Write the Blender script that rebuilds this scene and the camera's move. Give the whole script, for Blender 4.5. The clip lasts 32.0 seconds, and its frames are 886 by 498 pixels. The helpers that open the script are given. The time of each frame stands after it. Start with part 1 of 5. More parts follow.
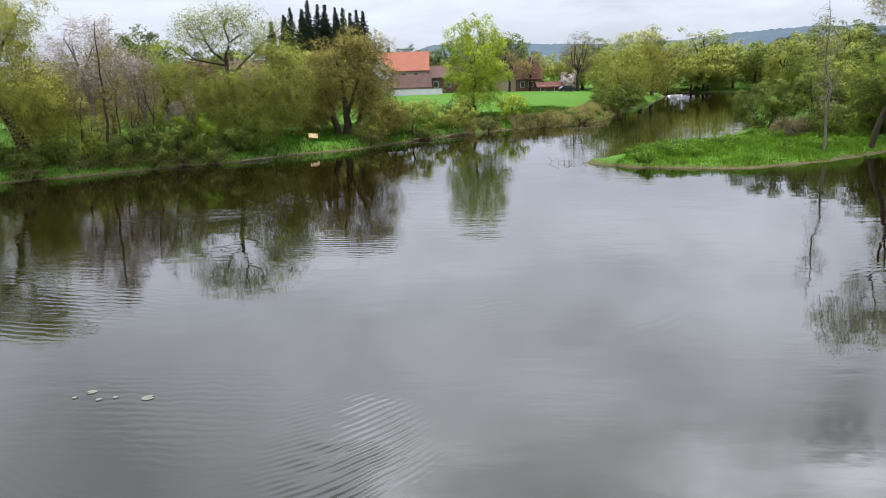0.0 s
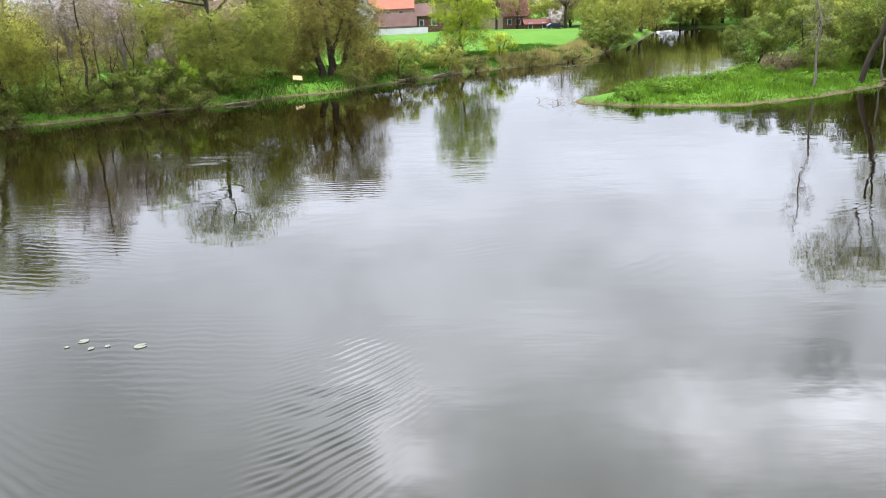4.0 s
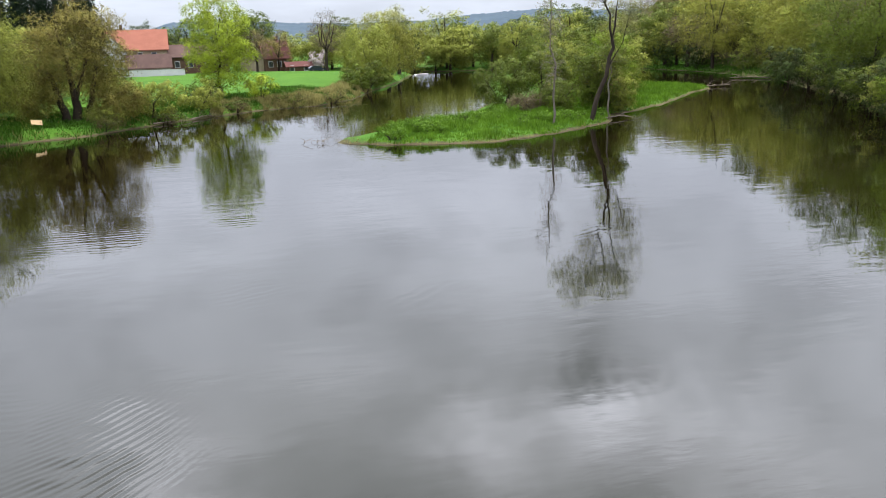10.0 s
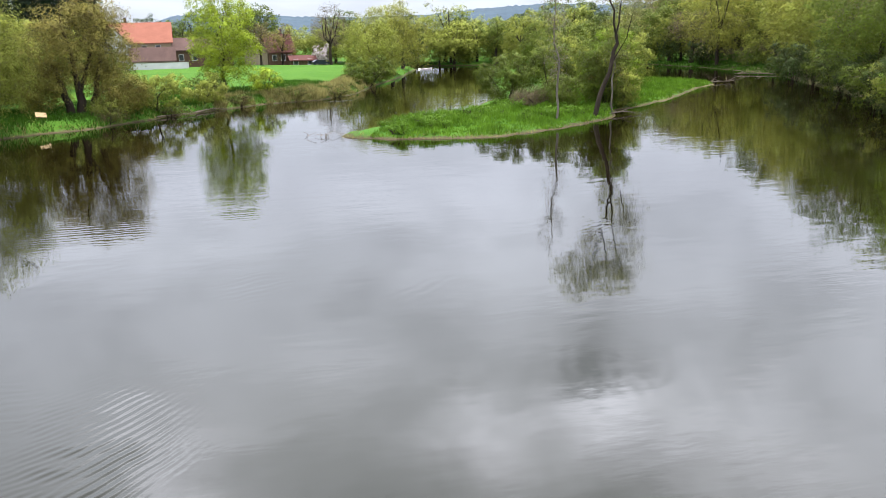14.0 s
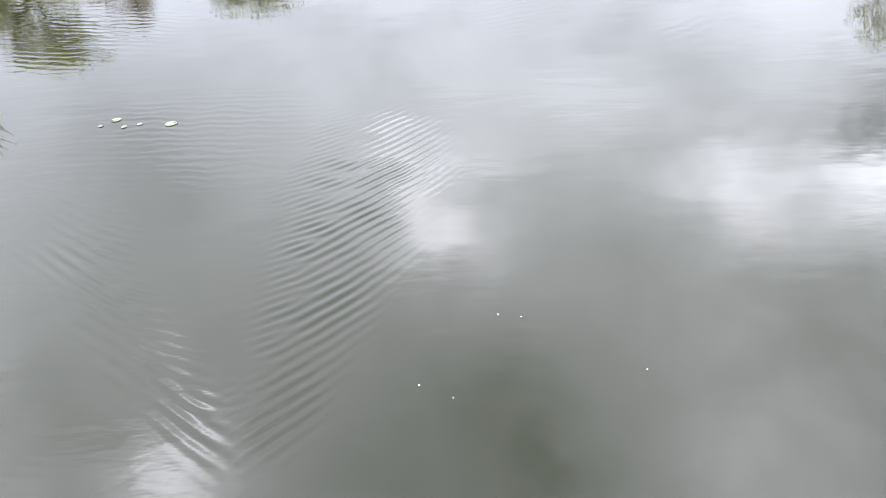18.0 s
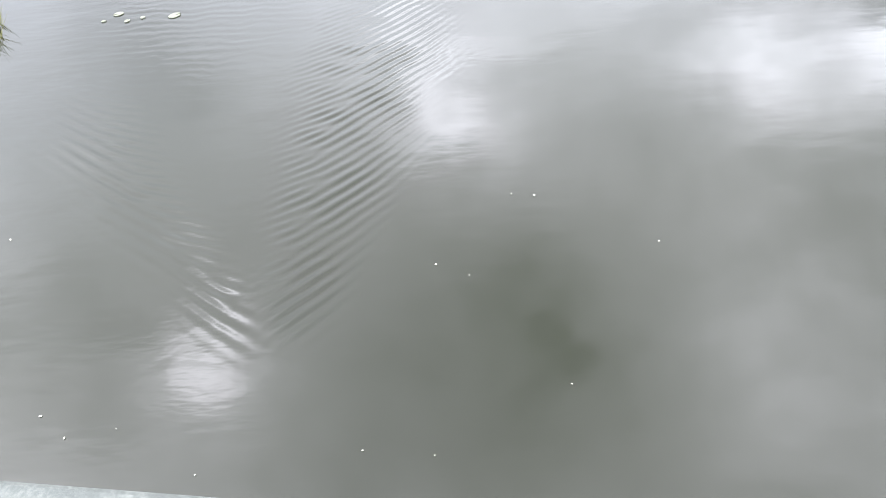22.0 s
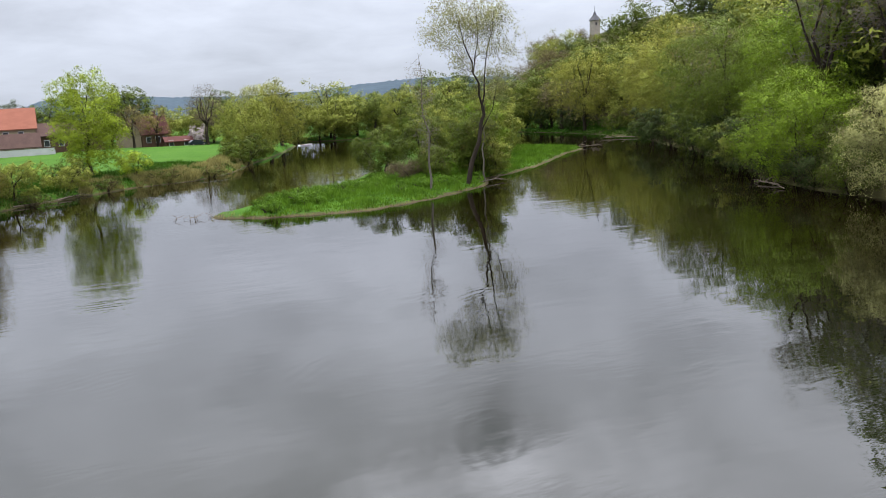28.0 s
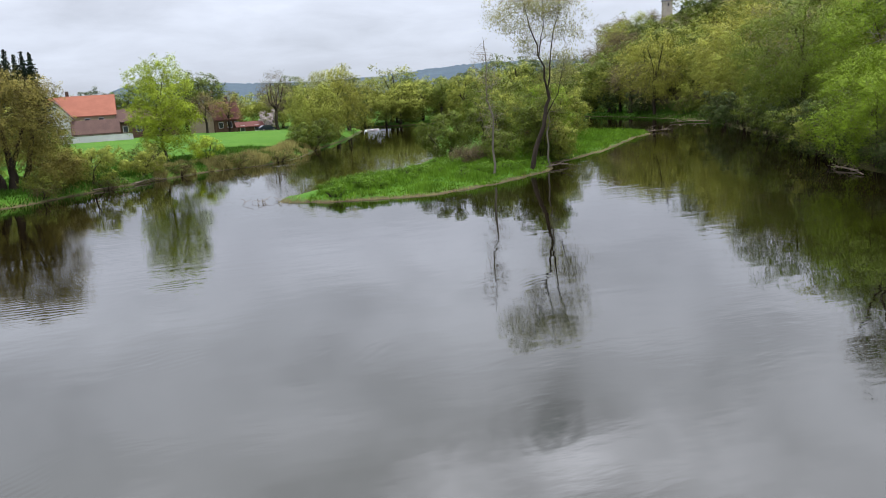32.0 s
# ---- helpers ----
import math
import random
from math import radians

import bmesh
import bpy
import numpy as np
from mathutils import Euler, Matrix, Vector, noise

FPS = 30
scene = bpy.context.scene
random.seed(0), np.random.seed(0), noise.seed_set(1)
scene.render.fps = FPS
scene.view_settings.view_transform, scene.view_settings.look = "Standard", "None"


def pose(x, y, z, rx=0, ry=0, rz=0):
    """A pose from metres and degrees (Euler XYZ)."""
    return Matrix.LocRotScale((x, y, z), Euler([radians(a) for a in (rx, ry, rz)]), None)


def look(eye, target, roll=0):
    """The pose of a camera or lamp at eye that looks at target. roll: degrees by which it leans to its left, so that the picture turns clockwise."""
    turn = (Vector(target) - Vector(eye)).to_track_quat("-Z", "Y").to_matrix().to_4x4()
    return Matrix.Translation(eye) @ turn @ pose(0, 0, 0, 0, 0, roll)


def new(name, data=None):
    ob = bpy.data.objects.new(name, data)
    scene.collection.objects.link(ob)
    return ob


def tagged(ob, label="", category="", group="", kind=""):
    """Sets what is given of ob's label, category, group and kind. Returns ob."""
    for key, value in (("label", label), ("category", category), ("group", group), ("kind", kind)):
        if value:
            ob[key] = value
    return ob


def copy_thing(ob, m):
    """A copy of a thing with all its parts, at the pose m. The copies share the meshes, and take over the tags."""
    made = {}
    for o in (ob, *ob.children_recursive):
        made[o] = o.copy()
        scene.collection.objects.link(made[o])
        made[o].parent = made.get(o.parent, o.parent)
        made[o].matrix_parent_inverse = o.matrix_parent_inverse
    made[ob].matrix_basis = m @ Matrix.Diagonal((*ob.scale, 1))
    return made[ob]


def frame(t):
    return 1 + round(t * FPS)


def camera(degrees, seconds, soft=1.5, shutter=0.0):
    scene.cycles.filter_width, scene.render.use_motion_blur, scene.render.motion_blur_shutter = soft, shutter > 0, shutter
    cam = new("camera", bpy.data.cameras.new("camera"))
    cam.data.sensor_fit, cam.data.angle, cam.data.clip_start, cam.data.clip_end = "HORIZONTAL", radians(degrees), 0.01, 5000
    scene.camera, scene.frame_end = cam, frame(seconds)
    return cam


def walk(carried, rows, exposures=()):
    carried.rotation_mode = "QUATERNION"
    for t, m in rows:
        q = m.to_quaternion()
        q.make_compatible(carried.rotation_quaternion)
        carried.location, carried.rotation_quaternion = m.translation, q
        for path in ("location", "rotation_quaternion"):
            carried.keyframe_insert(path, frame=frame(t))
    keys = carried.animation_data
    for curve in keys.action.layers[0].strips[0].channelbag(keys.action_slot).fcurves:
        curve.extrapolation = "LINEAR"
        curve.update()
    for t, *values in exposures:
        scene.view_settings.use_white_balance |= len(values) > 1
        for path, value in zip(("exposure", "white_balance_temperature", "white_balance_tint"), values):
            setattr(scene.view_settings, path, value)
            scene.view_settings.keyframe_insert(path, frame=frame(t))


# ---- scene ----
cam = camera(59.5, 32.0, soft=0.72)

# seconds, place, pitch below the level, lean, turn
PATH = [
    (0, -0.01, 0.06, 8.29, -13.29, 1.71, -0.40), (0.5, -0.01, 0.12, 8.29, -13.94, 2.01, 1.38),
    (1, 0.00, 0.21, 8.31, -14.56, 1.53, 4.01), (1.5, 0.03, 0.28, 8.32, -15.37, 1.65, 5.23),
    (2, 0.05, 0.30, 8.32, -15.85, 2.03, 4.22), (2.5, 0.04, 0.28, 8.31, -16.40, 2.28, 1.62),
    (3, 0.01, 0.24, 8.30, -16.99, 2.25, -0.35), (3.5, -0.02, 0.21, 8.30, -17.28, 2.11, -1.32),
    (5.5, -0.11, 0.12, 8.31, -18.50, 3.34, -1.73), (6, -0.11, 0.09, 8.30, -16.92, 3.14, -3.47),
    (6.5, -0.11, 0.05, 8.30, -15.38, 2.46, -5.43), (7, -0.10, 0.03, 8.30, -14.71, 2.13, -6.12),
    (7.5, -0.06, 0.03, 8.29, -14.41, 2.12, -6.45), (8, 0.02, 0.04, 8.27, -12.84, 1.21, -11.19),
    (8.5, 0.10, 0.04, 8.25, -11.01, 0.05, -18.47), (9, 0.17, 0.05, 8.25, -11.36, -0.07, -21.59),
    (9.5, 0.21, 0.05, 8.25, -13.47, 0.79, -20.10), (10, 0.22, 0.04, 8.25, -15.22, 1.47, -18.27),
    (10.5, 0.22, 0.02, 8.25, -15.77, 1.59, -17.53), (11, 0.21, -0.01, 8.25, -15.93, 1.31, -17.49),
    (11.5, 0.20, -0.03, 8.25, -16.27, 1.25, -16.93), (12, 0.19, -0.06, 8.25, -16.37, 1.19, -16.61),
    (12.5, 0.18, -0.09, 8.26, -16.03, 1.14, -16.99), (13, 0.18, -0.10, 8.27, -15.55, 1.28, -17.88),
    (13.5, 0.19, -0.11, 8.27, -15.55, 1.34, -18.45), (15.5, 0.25, 0.04, 8.30, -19.16, 1.43, -9.43),
    (16, 0.23, 0.09, 8.28, -24.43, 3.00, -4.78), (16.3, 0.21, 0.10, 8.28, -28.31, 3.99, -2.95),
    (16.5, 0.21, 0.11, 8.28, -30.80, 3.60, -1.57), (17, 0.20, 0.12, 8.28, -34.93, 3.47, 0.06),
    (17.5, 0.21, 0.11, 8.30, -34.74, 3.76, 0.26), (18, 0.23, 0.10, 8.31, -34.17, 4.42, 0.56),
    (18.5, 0.24, 0.08, 8.32, -34.72, 4.93, 1.08), (19, 0.24, 0.04, 8.31, -35.71, 4.98, 1.96),
    (19.5, 0.23, -0.08, 8.29, -36.40, 5.42, 2.97), (20, 0.22, -0.20, 8.28, -37.94, 5.55, 3.54),
    (20.5, 0.21, -0.17, 8.27, -40.14, 5.61, 2.96), (21, 0.21, -0.12, 8.27, -41.34, 5.64, 1.97),
    (21.5, 0.23, -0.13, 8.27, -41.88, 6.05, 0.99), (22, 0.27, -0.12, 8.28, -42.27, 6.85, 0.16),
    (22.5, 0.32, -0.12, 8.29, -42.49, 7.75, -0.39), (23, 0.38, -0.15, 8.32, -41.49, 6.64, -0.22),
    (23.5, 0.44, -0.04, 8.35, -39.33, 6.63, -2.35), (23.8, 0.47, 0.01, 8.35, -34.79, 5.02, -5.36),
    (24, 0.49, 0.04, 8.35, -30.73, 4.99, -8.60), (24.3, 0.51, 0.01, 8.33, -24.50, 5.13, -13.67),
    (24.5, 0.53, -0.01, 8.32, -20.75, 5.26, -16.28), (25, 0.62, -0.09, 8.30, -15.14, 4.25, -19.95),
    (25.5, 0.71, -0.14, 8.29, -13.49, 3.63, -23.24), (27.5, 1.46, -0.25, 8.36, -11.47, 2.30, -25.33),
    (28, 1.52, -0.21, 8.35, -10.74, 3.02, -26.39), (28.5, 1.58, -0.15, 8.34, -11.42, 3.09, -16.24),
    (29, 1.64, -0.12, 8.33, -12.44, 4.04, -10.44), (29.5, 1.67, -0.12, 8.32, -12.56, 5.14, -10.46),
    (30, 1.69, -0.16, 8.32, -12.44, 5.30, -10.25), (30.5, 1.70, -0.20, 8.32, -12.24, 5.43, -9.06),
    (31, 1.72, -0.26, 8.32, -11.91, 5.20, -9.37), (31.5, 1.74, -0.32, 8.33, -11.59, 4.54, -13.75),
    (32, 1.75, -0.36, 8.33, -11.57, 3.38, -21.51),
]
walk(cam, [(t, pose(x, y, z, 90 + p, r, w)) for t, x, y, z, p, r, w in PATH],
     exposures=[(0, 0.1), (1, 0.45), (2, 0.65), (3.5, 0.72), (6, 0.82), (7, 0.4), (8, 0.2), (8.8, -0.25), (9.4, -0.2), (10.4, 0.4), (12, 0.6), (13, 0.38), (13.5, 0.38), (15.5, 0.7), (16.2, 0.95),
                (17.2, 1.08), (19, 1.05), (21, 1.18), (23.3, 1.22), (24, 1.1), (24.6, 0.6), (25.2, 0.15), (26, -0.1), (28.2, -0.15), (29.2, 0.05), (30, 0.15), (31, -0.03), (32, -0.1)])

# ---- sky and sun: a bright overcast spring day, the sun behind thin cloud ahead of the bridge ----
SUN = Vector((0.10, 0.26, 0.96)).normalized()


def build_world():
    w = bpy.data.worlds.new("overcast_sky")
    scene.world = w
    w.use_nodes = True
    nt = w.node_tree
    nt.nodes.clear()
    N, L = nt.nodes.new, nt.links.new
    out = N("ShaderNodeOutputWorld")
    mix = N("ShaderNodeMixShader")
    blue, cloud = N("ShaderNodeBackground"), N("ShaderNodeBackground")
    sky = N("ShaderNodeTexSky")
    sky.sky_type, sky.sun_disc = "NISHITA", False
    sky.sun_elevation = math.asin(SUN.z)
    sky.sun_rotation = math.atan2(SUN.x, SUN.y)
    L(sky.outputs[0], blue.inputs[0])
    blue.inputs[1].default_value = 0.1
    tc = N("ShaderNodeTexCoord")
    sep = N("ShaderNodeSeparateXYZ")
    L(tc.outputs["Generated"], sep.inputs[0])

    def m(op, a, b=None, c=None):
        n = N("ShaderNodeMath")
        n.operation = op
        for i, v in enumerate((a, b, c)):
            if v is None:
                continue
            if isinstance(v, (int, float)):
                n.inputs[i].default_value = v
            else:
                L(v, n.inputs[i])
        return n.outputs[0]
    z = m("MAXIMUM", sep.outputs[2], 0.0)
    den = m("ADD", z, 0.22)
    flat = N("ShaderNodeCombineXYZ")
    L(m("DIVIDE", sep.outputs[0], den), flat.inputs[0])
    L(m("DIVIDE", sep.outputs[1], den), flat.inputs[1])
    n1 = N("ShaderNodeTexNoise")
    n1.inputs["Scale"].default_value, n1.inputs["Detail"].default_value = 1.9, 6.0
    n1.inputs["Roughness"].default_value = 0.55
    n1.inputs["Distortion"].default_value = 0.3
    L(flat.outputs[0], n1.inputs["Vector"])
    # brightness grows from the horizon to the zenith, as under thick even cloud
    grow = N("ShaderNodeValToRGB")
    grow.color_ramp.interpolation = "EASE"
    e = grow.color_ramp.elements
    e[0].position, e[0].color = 0.0, (0.205, 0.205, 0.205, 1)
    e[1].position, e[1].color = 1.0, (0.86, 0.86, 0.86, 1)
    for p, v in ((0.1, 0.252), (0.25, 0.45), (0.5, 0.73)):
        k = e.new(p)
        k.color = (v, v, v, 1)
    L(z, grow.inputs[0])
    val = m("MULTIPLY", grow.outputs[0], 3.6)
    # lighter gaps and darker bellies of the cloud layer
    spread = m("MULTIPLY_ADD", m("SUBTRACT", n1.outputs[0], 0.5), m("MULTIPLY_ADD", z, 3.2, 0.4), 1.0)
    val = m("MULTIPLY", val, m("MAXIMUM", spread, 0.35))
    n2, shift, bent = N("ShaderNodeTexNoise"), N("ShaderNodeVectorMath"), N("ShaderNodeVectorMath")
    n2.inputs["Scale"].default_value, n2.inputs["Detail"].default_value = 9.0, 5.0
    L(tc.outputs["Generated"], n2.inputs["Vector"])
    shift.operation, bent.operation = "SUBTRACT", "MULTIPLY_ADD"
    L(n2.outputs["Color"], shift.inputs[0])
    shift.inputs[1].default_value = (0.5, 0.5, 0.5)
    L(shift.outputs[0], bent.inputs[0])
    bent.inputs[1].default_value = (0.13, 0.13, 0.13)
    L(tc.outputs["Generated"], bent.inputs[2])
    unit = N("ShaderNodeVectorMath")
    unit.operation = "NORMALIZE"
    L(bent.outputs[0], unit.inputs[0])
    for d, tight, amount in (((-0.06, 0.85, 0.52), 420, 1.2), ((0.44, 0.77, 0.46), 700, 0.75), ((0.31, 0.81, 0.50), 600, 0.6),
                             ((-0.38, 0.60, 0.71), 700, 1.4), ((0.30, 0.62, 0.72), 160, 0.35), ((0.55, 0.66, 0.50), 200, 0.4), ((0.45, 0.80, 0.405), 500, -0.5), ((-0.02, 0.62, 0.78), 22, -0.60),
                             ((-0.42, 0.78, 0.46), 40, -0.45)):
        dot = N("ShaderNodeVectorMath")
        dot.operation = "DOT_PRODUCT"
        L(unit.outputs[0], dot.inputs[0])
        dot.inputs[1].default_value = Vector(d).normalized()
        blob = m("POWER", m("MINIMUM", m("MAXIMUM", dot.outputs["Value"], 0.0), 1.0), tight)
        ragged = m("MULTIPLY", blob, m("MULTIPLY_ADD", n1.outputs[0], 4.0, -1.0))
        val = m("MULTIPLY", val, m("MULTIPLY_ADD", ragged, amount, 1.0))
    tint = N("ShaderNodeMixRGB")
    tint.inputs[1].default_value, tint.inputs[2].default_value = (0.89, 0.97, 1.14, 1), (0.97, 0.965, 1.06, 1)
    L(m("MULTIPLY_ADD", z, 1.6, 0.0), tint.inputs[0])
    L(tint.outputs[0], cloud.inputs[0])
    L(val, cloud.inputs[1])
    mix.inputs[0].default_value = 0.93
    L(blue.outputs[0], mix.inputs[1])
    L(cloud.outputs[0], mix.inputs[2])
    L(mix.outputs[0], out.inputs[0])


build_world()
lamp = bpy.data.lights.new("sun", "SUN")
lamp.energy, lamp.angle, lamp.color = 5.0, radians(14), (1.0, 0.95, 0.87)
sun = new("sun", lamp)
sun.matrix_world = look(SUN * 50, (0, 0, 0))
tagged(sun, kind="structure")

# ---- materials ----
def material(name):
    mat = bpy.data.materials.new(name)
    mat.use_nodes = True
    nt = mat.node_tree
    nt.nodes.clear()
    out = nt.nodes.new("ShaderNodeOutputMaterial")
    return mat, nt, nt.nodes.new, nt.links.new, out


def ramp(N, stops):
    r = N("ShaderNodeValToRGB")
    e = r.color_ramp.elements
    e[0].position, e[0].color = stops[0][0], (*stops[0][1], 1)
    e[1].position, e[1].color = stops[-1][0], (*stops[-1][1], 1)
    for p, c in stops[1:-1]:
        k = e.new(p)
        k.color = (*c, 1)
    return r


def noise_tex(N, L, scale, detail=4, rough=0.55, vec=None):
    n = N("ShaderNodeTexNoise")
    n.inputs["Scale"].default_value, n.inputs["Detail"].default_value, n.inputs["Roughness"].default_value = scale, detail, rough
    if vec is not None:
        L(vec, n.inputs["Vector"])
    return n


def leaf_material(name, dark, mid, light, through_part=0.14):
    """Leaves: every leaf its own tone, tufts of leaves lean to one tone; light passes through them."""
    mat, nt, N, L, out = material(name)
    geo, tc = N("ShaderNodeNewGeometry"), N("ShaderNodeTexCoord")
    big = noise_tex(N, L, 0.95, 3, 0.6, tc.outputs["Object"])
    add = N("ShaderNodeMath")
    add.operation = "MULTIPLY_ADD"
    L(geo.outputs["Random Per Island"], add.inputs[0])
    add.inputs[1].default_value = 0.14
    sub = N("ShaderNodeMath")
    sub.operation = "MULTIPLY_ADD"
    L(big.outputs[0], sub.inputs[0])
    sub.inputs[1].default_value, sub.inputs[2].default_value = 2.3, -0.72
    L(sub.outputs[0], add.inputs[2])
    r = ramp(N, ((0.05, dark), (0.5, mid), (0.95, light)))
    L(add.outputs[0], r.inputs[0])
    b, tr, mx = N("ShaderNodeBsdfPrincipled"), N("ShaderNodeBsdfTranslucent"), N("ShaderNodeMixShader")
    b.inputs["Roughness"].default_value = 0.55
    b.inputs["Specular IOR Level"].default_value = 0.08
    L(r.outputs[0], b.inputs["Base Color"])
    L(r.outputs[0], tr.inputs[0])
    mx.inputs[0].default_value = through_part
    L(b.outputs[0], mx.inputs[1])
    L(tr.outputs[0], mx.inputs[2])
    L(mx.outputs[0], out.inputs[0])
    return mat


def rough_material(name, stops, scale=3.0, fine=30.0, rough=0.85, bump=0.3, coords="Object", stretch=(1, 1, 1), metal=0.0):
    """A weathered surface: broad stains and fine grain, with relief."""
    mat, nt, N, L, out = material(name)
    tc, mp = N("ShaderNodeTexCoord"), N("ShaderNodeMapping")
    L(tc.outputs[coords], mp.inputs[0])
    mp.inputs["Scale"].default_value = stretch
    a = noise_tex(N, L, scale, 5, 0.6, mp.outputs[0])
    c = noise_tex(N, L, fine, 3, 0.6, mp.outputs[0])
    mx = N("ShaderNodeMixRGB")
    mx.inputs[0].default_value = 0.4
    L(a.outputs[0], mx.inputs[1])
    L(c.outputs[0], mx.inputs[2])
    r = ramp(N, stops)
    L(mx.outputs[0], r.inputs[0])
    b, bp = N("ShaderNodeBsdfPrincipled"), N("ShaderNodeBump")
    bp.inputs["Strength"].default_value = bump
    bp.inputs["Distance"].default_value = 0.02
    L(c.outputs[0], bp.inputs["Height"])
    L(bp.outputs[0], b.inputs["Normal"])
    L(r.outputs[0], b.inputs["Base Color"])
    b.inputs["Roughness"].default_value, b.inputs["Metallic"].default_value = rough, metal
    b.inputs["Specular IOR Level"].default_value = 0.5 if rough < 0.6 else 0.15
    L(b.outputs[0], out.inputs[0])
    return mat


def water_material():
    mat, nt, N, L, out = material("river_water")
    tc = N("ShaderNodeTexCoord")

    def layer(scale, stretch, turn, detail):
        mp = N("ShaderNodeMapping")
        L(tc.outputs["Object"], mp.inputs[0])
        mp.inputs["Scale"].default_value = stretch
        mp.inputs["Rotation"].default_value = (0, 0, radians(turn))
        return noise_tex(N, L, scale, detail, 0.5, mp.outputs[0]).outputs[0]

    def m(op, a, b, c=None):
        n = N("ShaderNodeMath")
        n.operation = op
        for i, v in enumerate((a, b, c)):
            if isinstance(v, (int, float)):
                n.inputs[i].default_value = v
            elif v is not None:
                L(v, n.inputs[i])
        return n.outputs[0]

    def bands(turn, wavelength):
        mp, wv = N("ShaderNodeMapping"), N("ShaderNodeTexWave")
        L(tc.outputs["Object"], mp.inputs[0])
        mp.inputs["Rotation"].default_value = (0, 0, radians(turn))
        L(mp.outputs[0], wv.inputs["Vector"])
        wv.bands_direction = "Y"
        wv.inputs["Scale"].default_value = 0.314 / wavelength
        wv.inputs["Distortion"].default_value, wv.inputs["Detail"].default_value = 5.5, 3.0
        wv.inputs["Detail Scale"].default_value = 1.2
        return wv.outputs["Fac"]

    def patch(x, y, rx, ry, turn):
        mp = N("ShaderNodeMapping")
        mp.vector_type = "TEXTURE"
        L(tc.outputs["Object"], mp.inputs[0])
        mp.inputs["Location"].default_value = (x, y, 0)
        mp.inputs["Rotation"].default_value = (0, 0, radians(turn))
        mp.inputs["Scale"].default_value = (rx, ry, 1)
        ln, mr = N("ShaderNodeVectorMath"), N("ShaderNodeMapRange")
        ln.operation = "LENGTH"
        L(mp.outputs[0], ln.inputs[0])
        mr.interpolation_type = "SMOOTHSTEP"
        mr.inputs[1].default_value, mr.inputs[2].default_value, mr.inputs[3].default_value, mr.inputs[4].default_value = 0.25, 1.0, 1.0, 0.0
        L(ln.outputs["Value"], mr.inputs[0])
        return mr.outputs[0]
    swell = layer(0.35, (1, 1.6, 1), 12, 2)
    ripple = layer(2.4, (0.8, 2.2, 1), 20, 2)
    chop = layer(0.85, (0.6, 1.7, 1), 16, 1)
    where = layer(0.045, (1, 1.5, 1), 30, 3)
    mask = N("ShaderNodeMapRange")
    mask.inputs[1].default_value, mask.inputs[2].default_value = 0.45, 0.68
    mask.inputs[3].default_value, mask.inputs[4].default_value = 0.14, 1.0
    L(where, mask.inputs[0])
    height = m("MULTIPLY", m("MULTIPLY", ripple, mask.outputs[0]), 0.0052)
    height = m("MULTIPLY_ADD", m("MULTIPLY", chop, mask.outputs[0]), 0.0105, height)
    height = m("MULTIPLY_ADD", swell, 0.009, height)
    # ripple trains that run over the calm surface: (place, half sizes, turn), turn of the crests, wavelength, height
    for place, turn, wl, amp in (((1.6, 25.6, 2.0, 2.8, 0), -18, 0.45, 0.0018), ((9.5, 15.5, 3.2, 2.6, 20), -62, 0.6, 0.0016), ((7.4, 23.7, 2.4, 1.6, 10), -40, 0.5, 0.0014),
                                 ((16.4, 29.4, 2.6, 2.2, 0), -20, 0.4, 0.0014), 
                                 ((19, 101.2, 7.5, 1.1, 20), 20, 0.5, 0.012), ((-7.0, 18.0, 4.4, 4.2, 0), 6, 0.34, 0.0026), ((-4.4, 36.4, 5.0, 3.4, 0), 4, 0.45, 0.0030), ((-14, 27.5, 5, 5, 0), 16, 0.4, 0.003), ((2.0, 37.5, 1.8, 1.6, 0), 4, 0.5, 0.004), ((-14, 46, 8, 3.6, 20), 14, 0.42, 0.0060),
                                 ((-18, 34, 6, 5, 0), 10, 0.45, 0.0018), ((4.0, 56, 6, 3, 0), 6, 0.55, 0.0022)):
        height = m("MULTIPLY_ADD", m("MULTIPLY", bands(turn, wl), patch(*place)), amp, height)
    bp = N("ShaderNodeBump")
    bp.inputs["Strength"].default_value, bp.inputs["Distance"].default_value = 1.0, 1.0
    L(height, bp.inputs["Height"])
    p = N("ShaderNodeBsdfPrincipled")
    silt = noise_tex(N, L, 0.05, 3, 0.5, tc.outputs["Object"])
    r = ramp(N, ((0.3, (0.0070, 0.0088, 0.0048)), (0.7, (0.0105, 0.0130, 0.0070))))
    L(silt.outputs[0], r.inputs[0])
    # dark brown of the banks' reflections, put into the base colour with distance
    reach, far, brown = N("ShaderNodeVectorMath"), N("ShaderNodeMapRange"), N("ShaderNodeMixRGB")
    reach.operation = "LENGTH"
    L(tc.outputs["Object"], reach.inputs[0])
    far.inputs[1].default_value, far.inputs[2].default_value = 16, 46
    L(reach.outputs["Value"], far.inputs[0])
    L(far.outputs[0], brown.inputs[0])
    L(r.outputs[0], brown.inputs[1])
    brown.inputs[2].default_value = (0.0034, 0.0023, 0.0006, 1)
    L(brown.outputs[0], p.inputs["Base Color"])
    p.inputs["Roughness"].default_value, p.inputs["IOR"].default_value = 0.004, 1.50
    L(bp.outputs[0], p.inputs["Normal"])
    L(p.outputs[0], out.inputs[0])
    return mat


